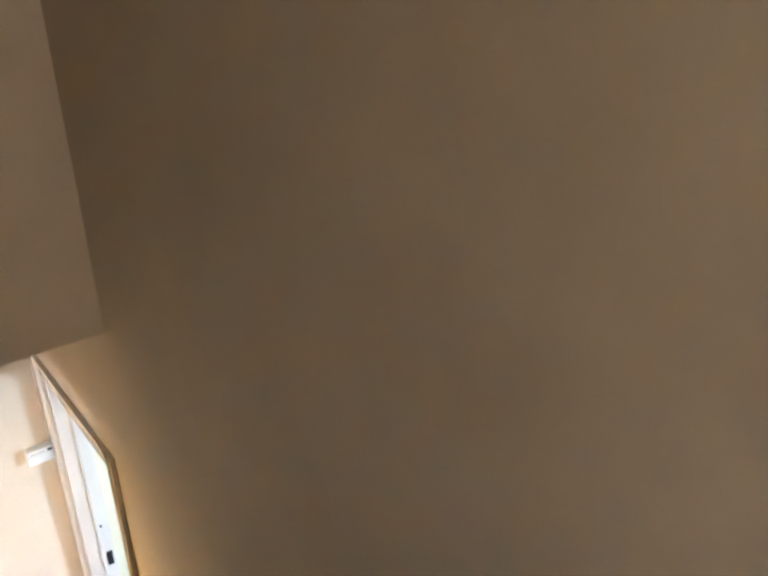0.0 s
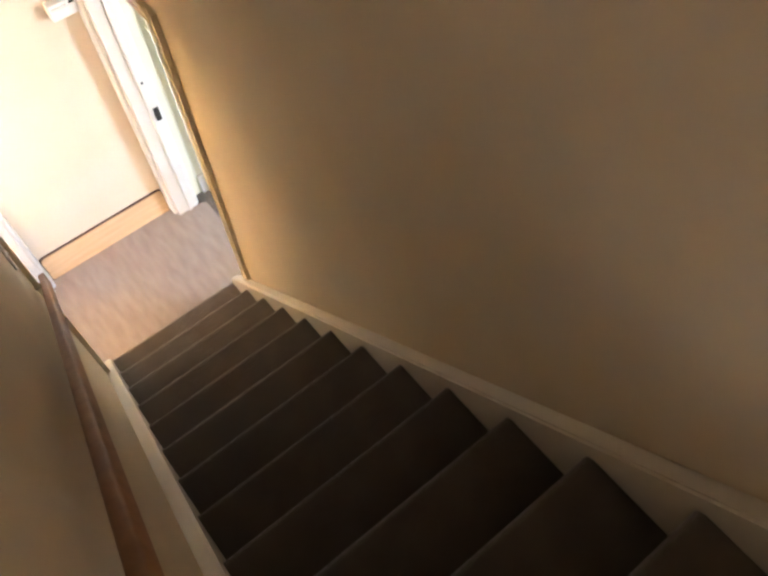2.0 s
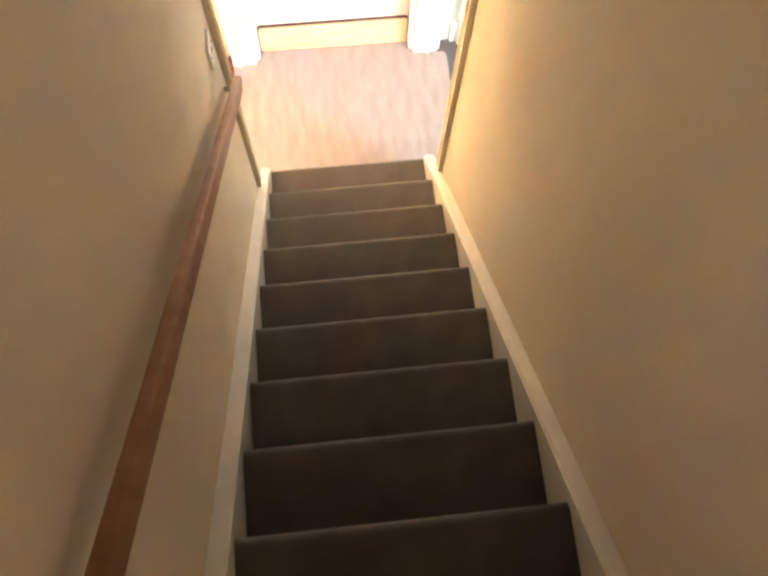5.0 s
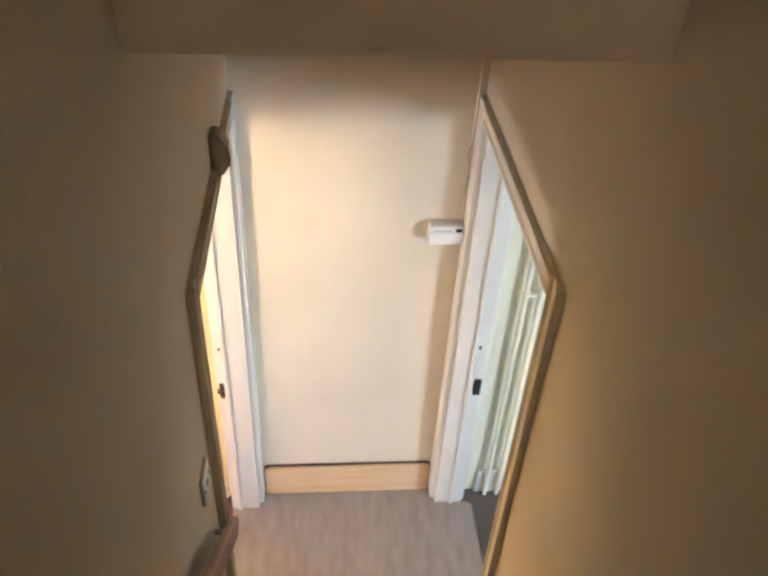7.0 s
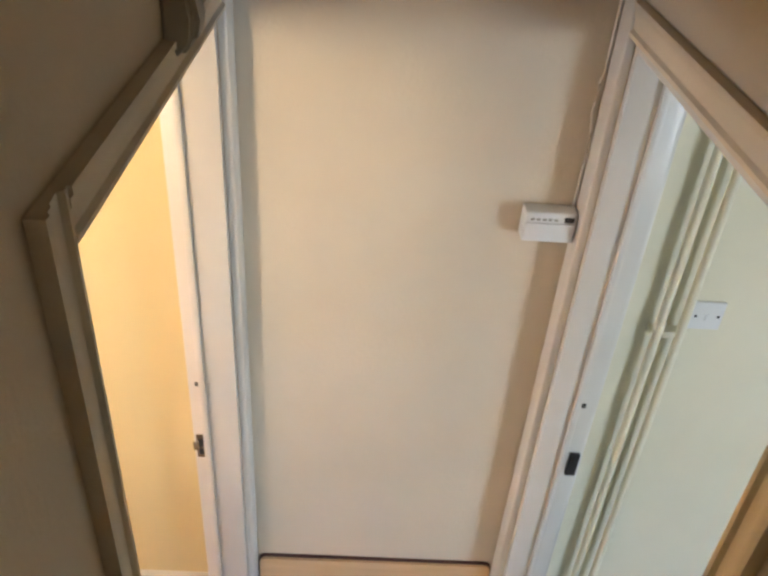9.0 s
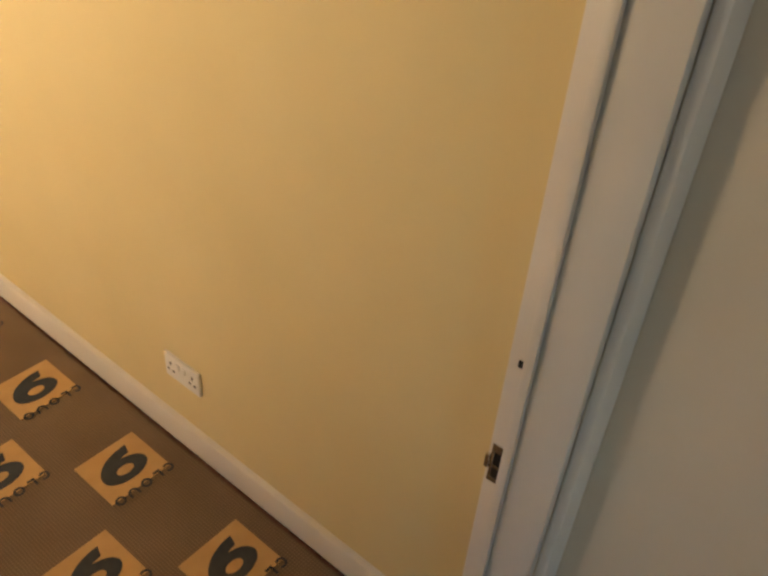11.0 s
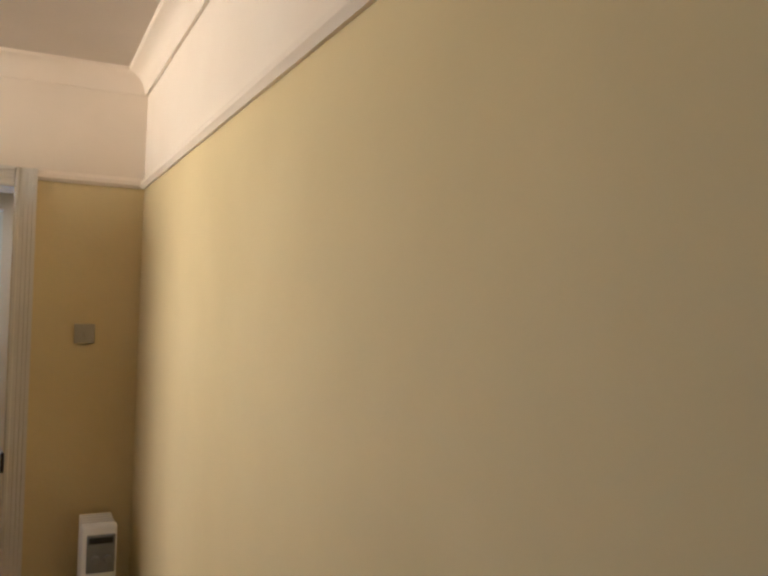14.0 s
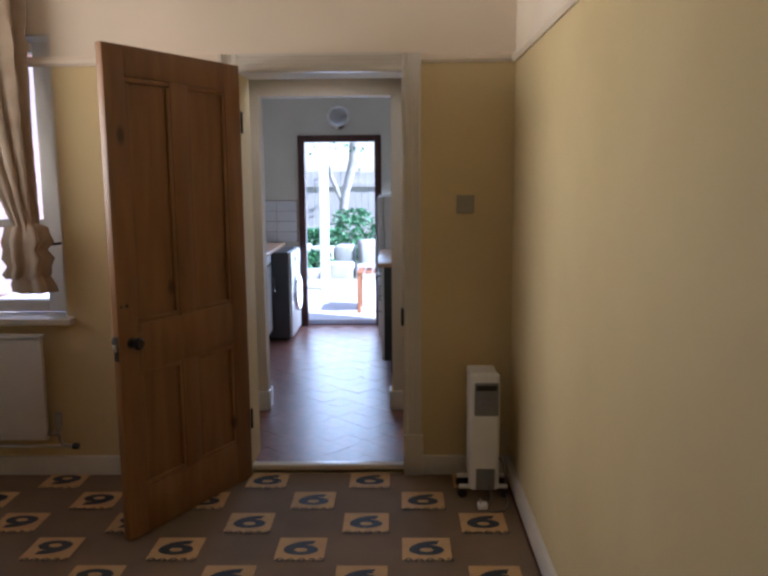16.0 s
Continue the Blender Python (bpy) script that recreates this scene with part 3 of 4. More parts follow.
def light_switch(name, label, m, w=0.086, screws=True, finish=M_PLASTIC):
    """A square wall plate with one rocker; it faces local -y."""
    ob = thing(name, label, "light switch")
    ob.matrix_world = m
    bm = bmesh.new()
    box(bm, -w / 2, w / 2, -0.010, -0.0005, -0.043, 0.043, 0.003, 3)
    part("plate", bm, finish, ob)
    bm = bmesh.new()
    box(bm, -0.006, 0.006, -0.015, -0.0095, -0.011, 0.011, 0.002, 2, pose(0, 0, 0, 8, 0, 0))
    part("rocker", bm, finish, ob)
    if screws:
        for s in (-1, 1):
            part("screw", lathe([(0.004, 0.0), (0.004, 0.0016), (0.003, 0.002)], pose(s * 0.030, -0.0098, 0, 90, 0, 0), 12), M_BLACK, ob)
    return ob


light_switch("light_switch", "white square light switch with two dark screws", pose(0.800, 0.0, 1.274))
light_switch("light_switch", "white light switch on the stair wall", pose(-A, -1.125, 1.565, 0, 0, 90))
light_switch("light_switch", "light switch beside the kitchen doorway, greyed in colour for its shade", pose(-L, -0.232, 1.343, 0, 0, 90), screws=False, finish=M_DULLPLASTIC)

# chime box on the end wall
chime = thing("door_chime", "white plastic door chime box with small display", "door chime", (0.330, 0.0, 1.533))
bm = bmesh.new()
box(bm, -0.062, 0.062, -0.048, -0.0005, -0.039, 0.039, 0.005, 3)
part("case", bm, M_PLASTIC, chime)
part("flap", boxes((-0.060, 0.060, -0.052, -0.0482, -0.037, 0.012), bevel=0.002), M_PLASTIC, chime)
part("display", boxes((0.032, 0.055, -0.0505, -0.0482, 0.016, 0.029), bevel=0.001), M_BLACK, chime)
for i in range(5):
    part("button", boxes((-0.048 + i * 0.014, -0.039 + i * 0.014, -0.0505, -0.0482, 0.018, 0.023), bevel=0.0008), M_DULLPLASTIC, chime)
# cable that loops out of the architrave above the chime
cable = tagged(part("cable", tube([(0.388, -0.006, 1.573), (0.389, -0.006, 1.68), (0.389, -0.006, 1.76), (0.383, -0.009, 1.79), (0.380, -0.011, 1.82), (0.382, -0.009, 1.87), (0.389, -0.006, 1.89), (0.389, -0.005, 1.95), (0.389, -0.005, 2.3)], 0.0035, 8), M_FRIEZE), "thin painted cable beside the architrave", "cable")

# sensor over the back room's doorway
sensor = thing("alarm_sensor", "ivory plastic movement sensor over the doorway, darkened in colour for its shade", "alarm sensor", (-A, -0.46, 2.098))
bm = profile([(0.0, -0.062), (0.026, -0.062), (0.042, -0.045), (0.047, -0.01), (0.040, 0.035), (0.024, 0.060), (0.0, 0.062)], 1, -0.032, 0.032)
bmesh.ops.bevel(bm, geom=bm.edges[:], offset=0.006, segments=3, affect="EDGES")
bmesh.ops.translate(bm, verts=bm.verts[:], vec=(0.001, 0, 0))
part("case", bm, M_DULLPLASTIC, sensor)
bm = profile([(0.040, -0.040), (0.050, -0.036), (0.055, -0.01), (0.049, 0.022), (0.040, 0.030)], 1, -0.021, 0.021)
part("lens", bm, M_DULLPLASTIC, sensor)

# ---- double socket on the party wall ----
socket = thing("wall_socket", "white double power socket low on the cream wall", "power socket", (-1.530, 0.0, 0.283))
bm = bmesh.new()
box(bm, -0.073, 0.073, -0.012, -0.0005, -0.043, 0.043, 0.003, 3)
part("plate", bm, M_PLASTIC, socket)
for s in (-1, 1):
    part("switch", boxes((s * 0.013 - 0.007, s * 0.013 + 0.007, -0.017, -0.0115, 0.008, 0.030), bevel=0.002), M_PLASTIC, socket)
    cx = s * 0.046
    part("pin_hole", boxes((cx - 0.0032, cx + 0.0032, -0.0128, -0.0115, 0.008, 0.019)), M_BLACK, socket)
    for q in (-1, 1):
        part("pin_hole", boxes((cx + q * 0.011 - 0.0045, cx + q * 0.011 + 0.0045, -0.0128, -0.0115, -0.015, -0.008)), M_BLACK, socket)

# ---- underlay with its prints ----
bm = bmesh.new()
nx, ny = 70, 60
x0, x1, y0, y1 = -L - 0.0, XE - 0.03, SOUTH, -0.031
grid = [[bm.verts.new((x0 + (x1 - x0) * i / nx, y0 + (y1 - y0) * j / ny, FZ + 0.0016 * noise.noise(Vector((i * 0.21, j * 0.23, 3.0))))) for j in range(ny + 1)] for i in range(nx + 1)]
for i in range(nx):
    for j in range(ny):
        bm.faces.new((grid[i][j], grid[i + 1][j], grid[i + 1][j + 1], grid[i][j + 1]))
underlay = tagged(part("underlay", bm, M_UNDERLAY), "brown woven carpet underlay printed with tan squares", "underlay", "", "structure")
patch_mesh = mesh_of("print_square", boxes((-0.093, 0.093, -0.099, 0.099, 0.0, 0.0012)), M_PATCH)


def band(bm, outer, inner, z, closed):
    """A flat printed band between two matching outlines."""
    vo, vi = [bm.verts.new((*p, z)) for p in outer], [bm.verts.new((*p, z)) for p in inner]
    n = len(vo)
    for i in range(n if closed else n - 1):
        k = (i + 1) % n
        bm.faces.new((vo[i], vo[k], vi[k], vi[i]))


def arc(cx, cy, rx, ry, a0, a1, n=24):
    return [(cx + rx * math.cos(radians(a0 + (a1 - a0) * i / n)), cy + ry * math.sin(radians(a0 + (a1 - a0) * i / n))) for i in range(n + 1)]


# bold numeral: a ring and a curved tail
bm = bmesh.new()
band(bm, arc(0, 0.018, 0.071, 0.043, 0, 345, 23), arc(0, 0.018, 0.027, 0.016, 0, 345, 23), 0.0, True)
band(bm, arc(-0.046, 0.018, 0.117, 0.078, 0, -94), arc(-0.046, 0.018, 0.074, 0.046, 0, -88), 0.0004, False)
bmesh.ops.recalc_face_normals(bm, faces=bm.faces[:])
for f in bm.faces:
    if f.normal.z < 0:
        f.normal_flip()
numeral_mesh = mesh_of("numeral", bm, M_INK)
# row of small marks under it: rings, an open ring, a bar and an arch
bm = bmesh.new()
for cx, kind in ((-0.082, 0), (-0.046, 1), (-0.006, 2), (0.038, 3), (0.080, 2)):
    if kind == 1:
        box(bm, cx - 0.012, cx - 0.005, -0.015, 0.015, 0, 0.0006)
        box(bm, cx - 0.005, cx + 0.010, -0.015, -0.008, 0, 0.0006)
    else:
        a0, a1 = ((45, 315), (0, 0), (0, 346), (180, 360))[kind]
        oy = 0.0 if kind != 3 else 0.002
        band(bm, arc(cx, oy, 0.016, 0.016, a0, a1), arc(cx, oy, 0.009, 0.009, a0, a1), 0.0004, kind == 2)
        if kind == 3:
            box(bm, cx - 0.016, cx - 0.009, oy, 0.015, 0, 0.0005)
            box(bm, cx + 0.009, cx + 0.016, oy, 0.015, 0, 0.0005)
word_mesh = mesh_of("print_bars", bm, M_INK)
for j in range(0, 11):
    y = -0.194 - j * 0.2553
    for i in range(-1, 6):
        x = -1.625 - i * 0.4705 - (0.233 if j % 2 else 0.0)
        if not (-L + 0.06 < x < XE - 0.14):
            continue
        sq = new("print_square", patch_mesh)
        sq.parent = underlay
        sq.location = (x + 0.008, y, FZ + 0.0016)
        nu = new("numeral", numeral_mesh)
        nu.parent = sq
        nu.location, nu.rotation_euler = (-0.004, 0, 0.0018), (0, 0, radians(90 if j > 5 else -90))
        wo = new("print_bars", word_mesh)
        wo.parent = sq
        wo.location, wo.rotation_euler = (0.098, 0.006, 0.0016), (0, 0, radians(-90))

# ---- oil heater in the corner ----
HX = -L + 0.33
heater = thing("oil_heater", "white oil-filled electric heater on black castors", "heater", (HX, -0.164, FZ))
bm = bmesh.new()
box(bm, -0.045, 0.0, -0.070, 0.070, 0.045, 0.592, 0.016, 4)
end = part("end_cover", bm, M_PLASTIC, heater)
bm = bmesh.new()
box(bm, -0.002, 0.006, -0.048, 0.062, 0.400, 0.552, 0.005, 3)
panel = part("control_panel", bm, M_GREY, end, "grey plastic control panel")
part("display_slot", boxes((0.0062, 0.0075, -0.040, 0.054, 0.517, 0.542), bevel=0.0005), M_BLACK, end)
for y, z in ((-0.012, 0.455), (0.034, 0.455)):
    part("knob", lathe([(0.016, 0.0), (0.016, 0.008), (0.013, 0.012), (0.004, 0.013)], pose(0.006, y, z, 0, 90, 0), 20), M_GREY, end)
bm = bmesh.new()
box(bm, -0.002, 0.004, -0.038, 0.048, 0.052, 0.150, 0.004, 3)
part("lower_panel", bm, M_GREY, end, "grey plastic lower panel")
for i in range(5):
    bm = bmesh.new()
    x = -0.072 - i * 0.036
    box(bm, x - 0.005, x + 0.005, -0.066, 0.066, 0.075, 0.58, 0.005, 3)
    box(bm, x - 0.018, x + 0.018, -0.028, 0.028, 0.085, 0.13, 0.008, 3)
    box(bm, x - 0.018, x + 0.018, -0.028, 0.028, 0.52, 0.565, 0.008, 3)
    part("fin", bm, M_PLASTIC, heater)
for x in (-0.035, -0.165):
    bm = bmesh.new()
    box(bm, x - 0.012, x + 0.012, -0.115, 0.115, 0.045, 0.062, 0.005, 3)
    axle = part("castor_bar", bm, M_PLASTIC, heater)
    for s in (-1, 1):
        part("castor", lathe([(0.012, -0.010), (0.022, -0.009), (0.0225, 0.0), (0.022, 0.009), (0.012, 0.010)], pose(x, s * 0.098, 0.0225, 0, 90, 0), 18), M_RUBBER, axle)
cord = [(0.002, 0.02, 0.075), (0.03, 0.03, 0.03), (0.05, 0.02, 0.008), (0.10, -0.01, 0.006), (0.14, 0.02, 0.006), (0.13, 0.07, 0.006), (0.08, 0.10, 0.006), (0.02, 0.108, 0.006), (-0.03, 0.11, 0.02), (-0.05, 0.105, 0.09), (-0.045, 0.09, 0.16), (-0.03, 0.075, 0.19)]
part("cord", tube(cord, 0.0035, 8), M_GREY, heater)
bm = bmesh.new()
box(bm, 0.075, 0.118, -0.040, 0.006, 0.002, 0.030, 0.008, 3)
plug = part("plug", bm, M_PLASTIC, heater, "white moulded mains plug")
for q in (0.086, 0.104):
    part("pin", boxes((q, q + 0.005, -0.030, -0.024, 0.028, 0.045)), M_STEEL, plug)


heater.scale = (1.0, 1.0, 1.02)


# ---- pine door ----
def panel_door(name, label, w, h, at, turn):
    """A four-panel pine door; it runs from its hinge along local x."""
    ob = thing(name, label, "door", at, turn)
    t = 0.0175
    st, top, lock0, lock1, bot = 0.105, 0.12, 0.70, 0.90, 0.20
    mid0, mid1 = w / 2 - 0.05, w / 2 + 0.05
    for x in ((0.0, st), (w - st, w)):
        part("stile", boxes((*x, -t, t, 0.0, h), bevel=0.003), M_PINE, ob)
    part("muntin", boxes((mid0, mid1, -t, t, bot, lock0), bevel=0.002), M_PINE, ob)
    part("muntin", boxes((mid0, mid1, -t, t, lock1, h - top), bevel=0.002), M_PINE, ob)
    for z in ((0.0, bot), (lock0, lock1), (h - top, h)):
        part("rail", boxes((st, w - st, -t, t, *z), bevel=0.002), M_PINE, ob)
    for x in ((st, mid0), (mid1, w - st)):
        for z in ((bot, lock0), (lock1, h - top)):
            part("panel", boxes((*x, -0.004, 0.004, *z)), M_PINE, ob)
            for side in (-1, 1):
                bm = bmesh.new()
                d = 0.022
                ys = sorted((side * 0.004, side * 0.0155))
                for a, b, c, e in ((x[0], x[1], z[0], z[0] + d), (x[0], x[1], z[1] - d, z[1]), (x[0], x[0] + d, z[0] + d, z[1] - d), (x[1] - d, x[1], z[0] + d, z[1] - d)):
                    box(bm, a, b, *ys, c, e, 0.005, 2)
                part("bead", bm, M_PINE, ob)
    for side in (-1, 1):
        prof = [(0.006, 0.0), (0.021, 0.001), (0.021, 0.004), (0.010, 0.008), (0.009, 0.022), (0.018, 0.030), (0.026, 0.042), (0.026, 0.050), (0.018, 0.058), (0.004, 0.060)]
        part("knob", lathe(prof, pose(w - 0.062, side * t, 0.832, -90 * side, 0, 0), 24), M_BLACK, ob, "black turned knob")
    part("latch_plate", boxes((w - 0.001, w + 0.003, -0.012, 0.012, 0.765, 0.865), bevel=0.001), M_BLACK, ob)
    part("latch_bolt", boxes((w + 0.002, w + 0.014, -0.008, 0.008, 0.805, 0.833), bevel=0.002), M_STEEL, ob)
    part("bolt_screw", lathe([(0.008, 0.0), (0.008, 0.003), (0.004, 0.005)], pose(w - 0.05, t, 0.985, -90, 0, 0), 14), M_BLACK, ob)
    part("bolt_screw", lathe([(0.006, 0.0), (0.006, 0.003), (0.003, 0.005)], pose(w - 0.02, t, 0.985, -90, 0, 0), 14), M_BLACK, ob)
    for z in (0.25, 1.70):
        part("hinge", tube([(-0.006, t + 0.004, z), (-0.006, t + 0.004, z + 0.05), (-0.006, t + 0.004, z + 0.1)], 0.006, 10), M_BLACK, ob)
    return ob


# hinge at the doorway's south jamb, leaf swung back into the room
panel_door("pine_door", "varnished four-panel pine door standing open into the room", 0.80, 2.01, (-L + 0.045, DY0 - 0.005, FZ + 0.008), -28.0)

# ---- window of the back room ----
XG = -L - 0.15
win = tagged(new("window_1"), "white painted sash window over the radiator", "window", "", "structure")
rev = 0.012
part("reveal_board", boxes((XG, -L - 0.001, WY1 - rev, WY1 - 0.001, WZ0, WZ1)), M_GLOSS, win)
part("reveal_board", boxes((XG, -L - 0.001, WY0 + 0.001, WY0 + rev, WZ0, WZ1)), M_GLOSS, win)
part("reveal_board", boxes((XG, -L - 0.001, WY0 + rev, WY1 - rev, WZ1 - rev, WZ1 - 0.001)), M_GLOSS, win)
bm = bmesh.new()
box(bm, XG, -L + 0.055, WY0 - 0.04, WY1 + 0.03, WZ0 - 0.012, WZ0 + 0.022, 0.006, 3)
part("window_sill", bm, M_GLOSS, win)
yl, yr, zb, zt = WY0 + rev, WY1 - rev, WZ0 + 0.023, WZ1 - rev
part("window_frame", boxes((XG - 0.06, XG, yr - 0.150, yr, zb, zt), (XG - 0.06, XG, yl, yl + 0.055, zb, zt), (XG - 0.06, XG, yl + 0.055, yr - 0.150, zb, zb + 0.06), (XG - 0.06, XG, yl + 0.055, yr - 0.150, zt - 0.05, zt), bevel=0.004), M_GLOSS, win)
part("meeting_rail", boxes((XG - 0.05, XG - 0.004, yl + 0.055, yr - 0.150, 1.235, 1.275), bevel=0.004), M_GLOSS, win)
for z in ((zb + 0.06, 1.235), (1.275, zt - 0.05)):
    g = part("pane", boxes((XG - 0.032, XG - 0.028, yl + 0.055, yr - 0.150, *z)), M_GLASS, win)
    g.visible_shadow = False

# curtain, gathered by a tie
curtain = thing("curtain", "beige linen curtain gathered in a tie-back", "curtain", (-L + 0.06, -2.355, 0.0))


def drape(z_list, mid_y, half, depth, folds, phase):
    bm = bmesh.new()
    n = 96
    rings = []
    for z, m0, h0, d0 in zip(z_list, mid_y, half, depth):
        ring = []
        for i in range(n):
            a = 2 * math.pi * i / n
            q = 1 + 0.16 * math.sin(folds * a + phase + 0.5 * math.sin(z * 3)) + 0.05 * math.sin(2 * folds * a + 1) + 0.10 * noise.noise(Vector((2 * math.cos(a), 2 * math.sin(a) + phase, z * 22)))
            ring.append(bm.verts.new((d0 * q * math.sin(a), m0 + h0 * q * math.cos(a), z)))
        rings.append(ring)
    for r0, r1 in zip(rings, rings[1:]):
        for i in range(n):
            bm.faces.new((r0[i], r0[(i + 1) % n], r1[(i + 1) % n], r1[i]))
    bm.faces.new(rings[0][::-1])
    bm.faces.new(rings[-1])
    bmesh.ops.recalc_face_normals(bm, faces=bm.faces[:])
    return bm


zs = [1.19 + 0.06 * i for i in range(20)]
part("upper_drape", drape(zs, [0.01 - 0.012 * i for i in range(20)], [0.044 + 0.011 * i for i in range(20)], [0.045 + 0.0012 * i for i in range(20)], 11, 0.3), M_CURTAIN, curtain)
part("tie_bunch", drape([1.0, 1.02, 1.06, 1.10, 1.14, 1.18, 1.22, 1.25, 1.27], [-0.02, -0.01, 0, 0.0, -0.01, 0.0, 0.0, 0.0, 0.0], [0.08, 0.104, 0.090, 0.112, 0.092, 0.112, 0.096, 0.088, 0.046], [0.05, 0.058, 0.055, 0.06, 0.054, 0.06, 0.055, 0.05, 0.04], 7, 1.0), M_CURTAIN, curtain, "gathered cloth bunch")
part("lower_drape", drape([0.93, 0.935, 0.97, 1.0, 1.04], [0.02, 0.02, 0.015, 0.01, 0.0], [0.080, 0.098, 0.095, 0.084, 0.07], [0.045, 0.055, 0.055, 0.05, 0.045], 6, 2.0), M_CURTAIN, curtain)
part("tie_hook", tube([(-0.058, 0.135, 1.165), (-0.02, 0.13, 1.165), (0.0, 0.10, 1.165), (0.0, 0.06, 1.165)], 0.006, 8), M_BLACK, curtain, "black metal tie-back hook")

# radiator with valve
rad = thing("radiator", "white panel radiator under the window sill", "radiator", (-L + 0.002, -2.81, FZ))
bm = bmesh.new()
box(bm, 0.045, 0.085, -0.49, 0.49, 0.205, 0.725, 0.008, 3)
part("panel", bm, M_PLASTIC, rad)
bm = bmesh.new()
box(bm, 0.038, 0.092, -0.495, 0.495, 0.727, 0.742, 0.004, 2)
part("top_grille", bm, M_PLASTIC, rad)
bm = bmesh.new()
box(bm, 0.0853, 0.089, -0.47, 0.495, 0.235, 0.70, 0.003, 2)
part("front_face", bm, M_PLASTIC, rad)
for y in (-0.35, 0.35):
    part("wall_bracket", boxes((0.0, 0.046, y - 0.015, y + 0.015, 0.3, 0.65), bevel=0.002), M_PLASTIC, rad)
part("valve", lathe([(0.006, 0.0), (0.014, 0.002), (0.014, 0.03), (0.020, 0.034), (0.020, 0.085), (0.017, 0.095), (0.006, 0.098)], pose(0.062, 0.545, 0.245), 20), M_DULLPLASTIC, rad, "greyish thermostatic valve head")
part("valve_body", tube([(0.062, 0.485, 0.235), (0.062, 0.52, 0.235), (0.062, 0.555, 0.235)], 0.012, 12), M_STEEL, rad)
part("pipe", tube([(0.062, 0.545, 0.245), (0.062, 0.547, 0.20), (0.062, 0.56, 0.178), (0.062, 0.60, 0.172)], 0.0085, 12), M_STEEL, rad)
part("pipe", tube([(0.062, -0.45, 0.170), (0.062, 0.2, 0.170), (0.062, 0.62, 0.170)], 0.0085, 12), M_GLOSS, rad)
part("pipe_joint", lathe([(0.008, -0.018), (0.016, -0.014), (0.016, 0.014), (0.008, 0.018)], pose(0.062, 0.625, 0.170, 90, 0, 0), 14), M_BLACK, rad)

# ---- rear lobby and kitchen ----
KZ = 0.012
X2, X2B = -5.03, -5.15      # opening between lobby and kitchen
KY0, KY1, KH = -1.392, -0.600, 1.955
XB = -7.80                  # back wall
structure("floor_kitchen", boxes((XB - 0.3, -L - 0.05, -2.3, -0.05, -0.12, KZ - 0.0010)), M_GROUT, "mortar bed of the tiled floor", "floor")
structure("wall_lobby_south", boxes((X2, XW, -2.3, -1.95, -0.3, 2.5)), M_STAIR, "painted wall of the rear lobby", "wall")
structure("wall_kitchen_north", boxes((XB, XW, -0.06, 0.2, -0.3, 2.5)), M_KITCHEN, "painted kitchen wall", "wall")
structure("wall_kitchen_opening", boxes((X2B, X2, -2.3, KY0, -0.3, 2.5), (X2B, X2, KY1, -0.06, -0.3, 2.5), (X2B, X2, KY0, KY1, KH, 2.5)), M_STAIR, "cream painted wall with a plain opening", "wall")
structure("wall_kitchen_south", boxes((XB, X2B, -2.5, -2.3, -0.3, 2.5)), M_KITCHEN, "painted kitchen wall", "wall")
BY0, BY1, BH = -1.475, -0.765, 1.82       # back door opening
structure("wall_kitchen_back", boxes((XB - 0.2, XB, -2.5, BY0, -0.3, 2.5), (XB - 0.2, XB, BY1, 0.2, -0.3, 2.5), (XB - 0.2, XB, BY0, BY1, BH, 2.5)), M_KITCHEN, "grey-white painted back wall", "wall")
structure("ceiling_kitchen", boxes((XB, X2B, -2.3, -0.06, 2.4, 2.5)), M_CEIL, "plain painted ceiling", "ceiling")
structure("ceiling_lobby", boxes((X2, -4.78, -1.95, -0.06, 2.10, 2.2), (-4.40, XW, -1.95, -0.06, 2.10, 2.2), (-4.78, -4.40, -1.95, -1.22, 2.10, 2.2), (-4.78, -4.40, -0.76, -0.06, 2.10, 2.2)), M_GLOSS, "white painted lobby ceiling with a skylight", "ceiling")
sk = tagged(new("window_2"), "small skylight in the lobby ceiling", "window", "", "structure")
part("window_frame", boxes((-4.78, -4.755, -1.22, -0.76, 2.13, 2.26), (-4.425, -4.40, -1.22, -0.76, 2.13, 2.26), (-4.755, -4.425, -1.22, -1.195, 2.13, 2.26), (-4.755, -4.425, -0.785, -0.76, 2.13, 2.26), bevel=0.003), M_GLOSS, sk)
g = part("pane", boxes((-4.755, -4.425, -1.195, -0.785, 2.22, 2.226)), M_GLASS, sk)
g.visible_shadow = False
structure("baseboard_lobby", boxes((X2 + 0.001, X2 + 0.018, -1.95, KY0, KZ, KZ + 0.125), bevel=0.004), M_GLOSS, "cream gloss skirting board", "skirting board", True)
structure("baseboard_lobby_north", boxes((X2 + 0.001, X2 + 0.018, KY1, -0.07, KZ, KZ + 0.125), bevel=0.004), M_GLOSS, "cream gloss skirting board", "skirting board", True)
structure("baseboard_opening", boxes((X2B, X2 + 0.018, KY0 + 0.001, KY0 + 0.016, KZ, KZ + 0.125), bevel=0.004), M_GLOSS, "cream gloss skirting board", "skirting board", True)
structure("baseboard_opening_north", boxes((X2B, X2 + 0.018, KY1 - 0.016, KY1 - 0.001, KZ, KZ + 0.125), bevel=0.004), M_GLOSS, "cream gloss skirting board", "skirting board", True)

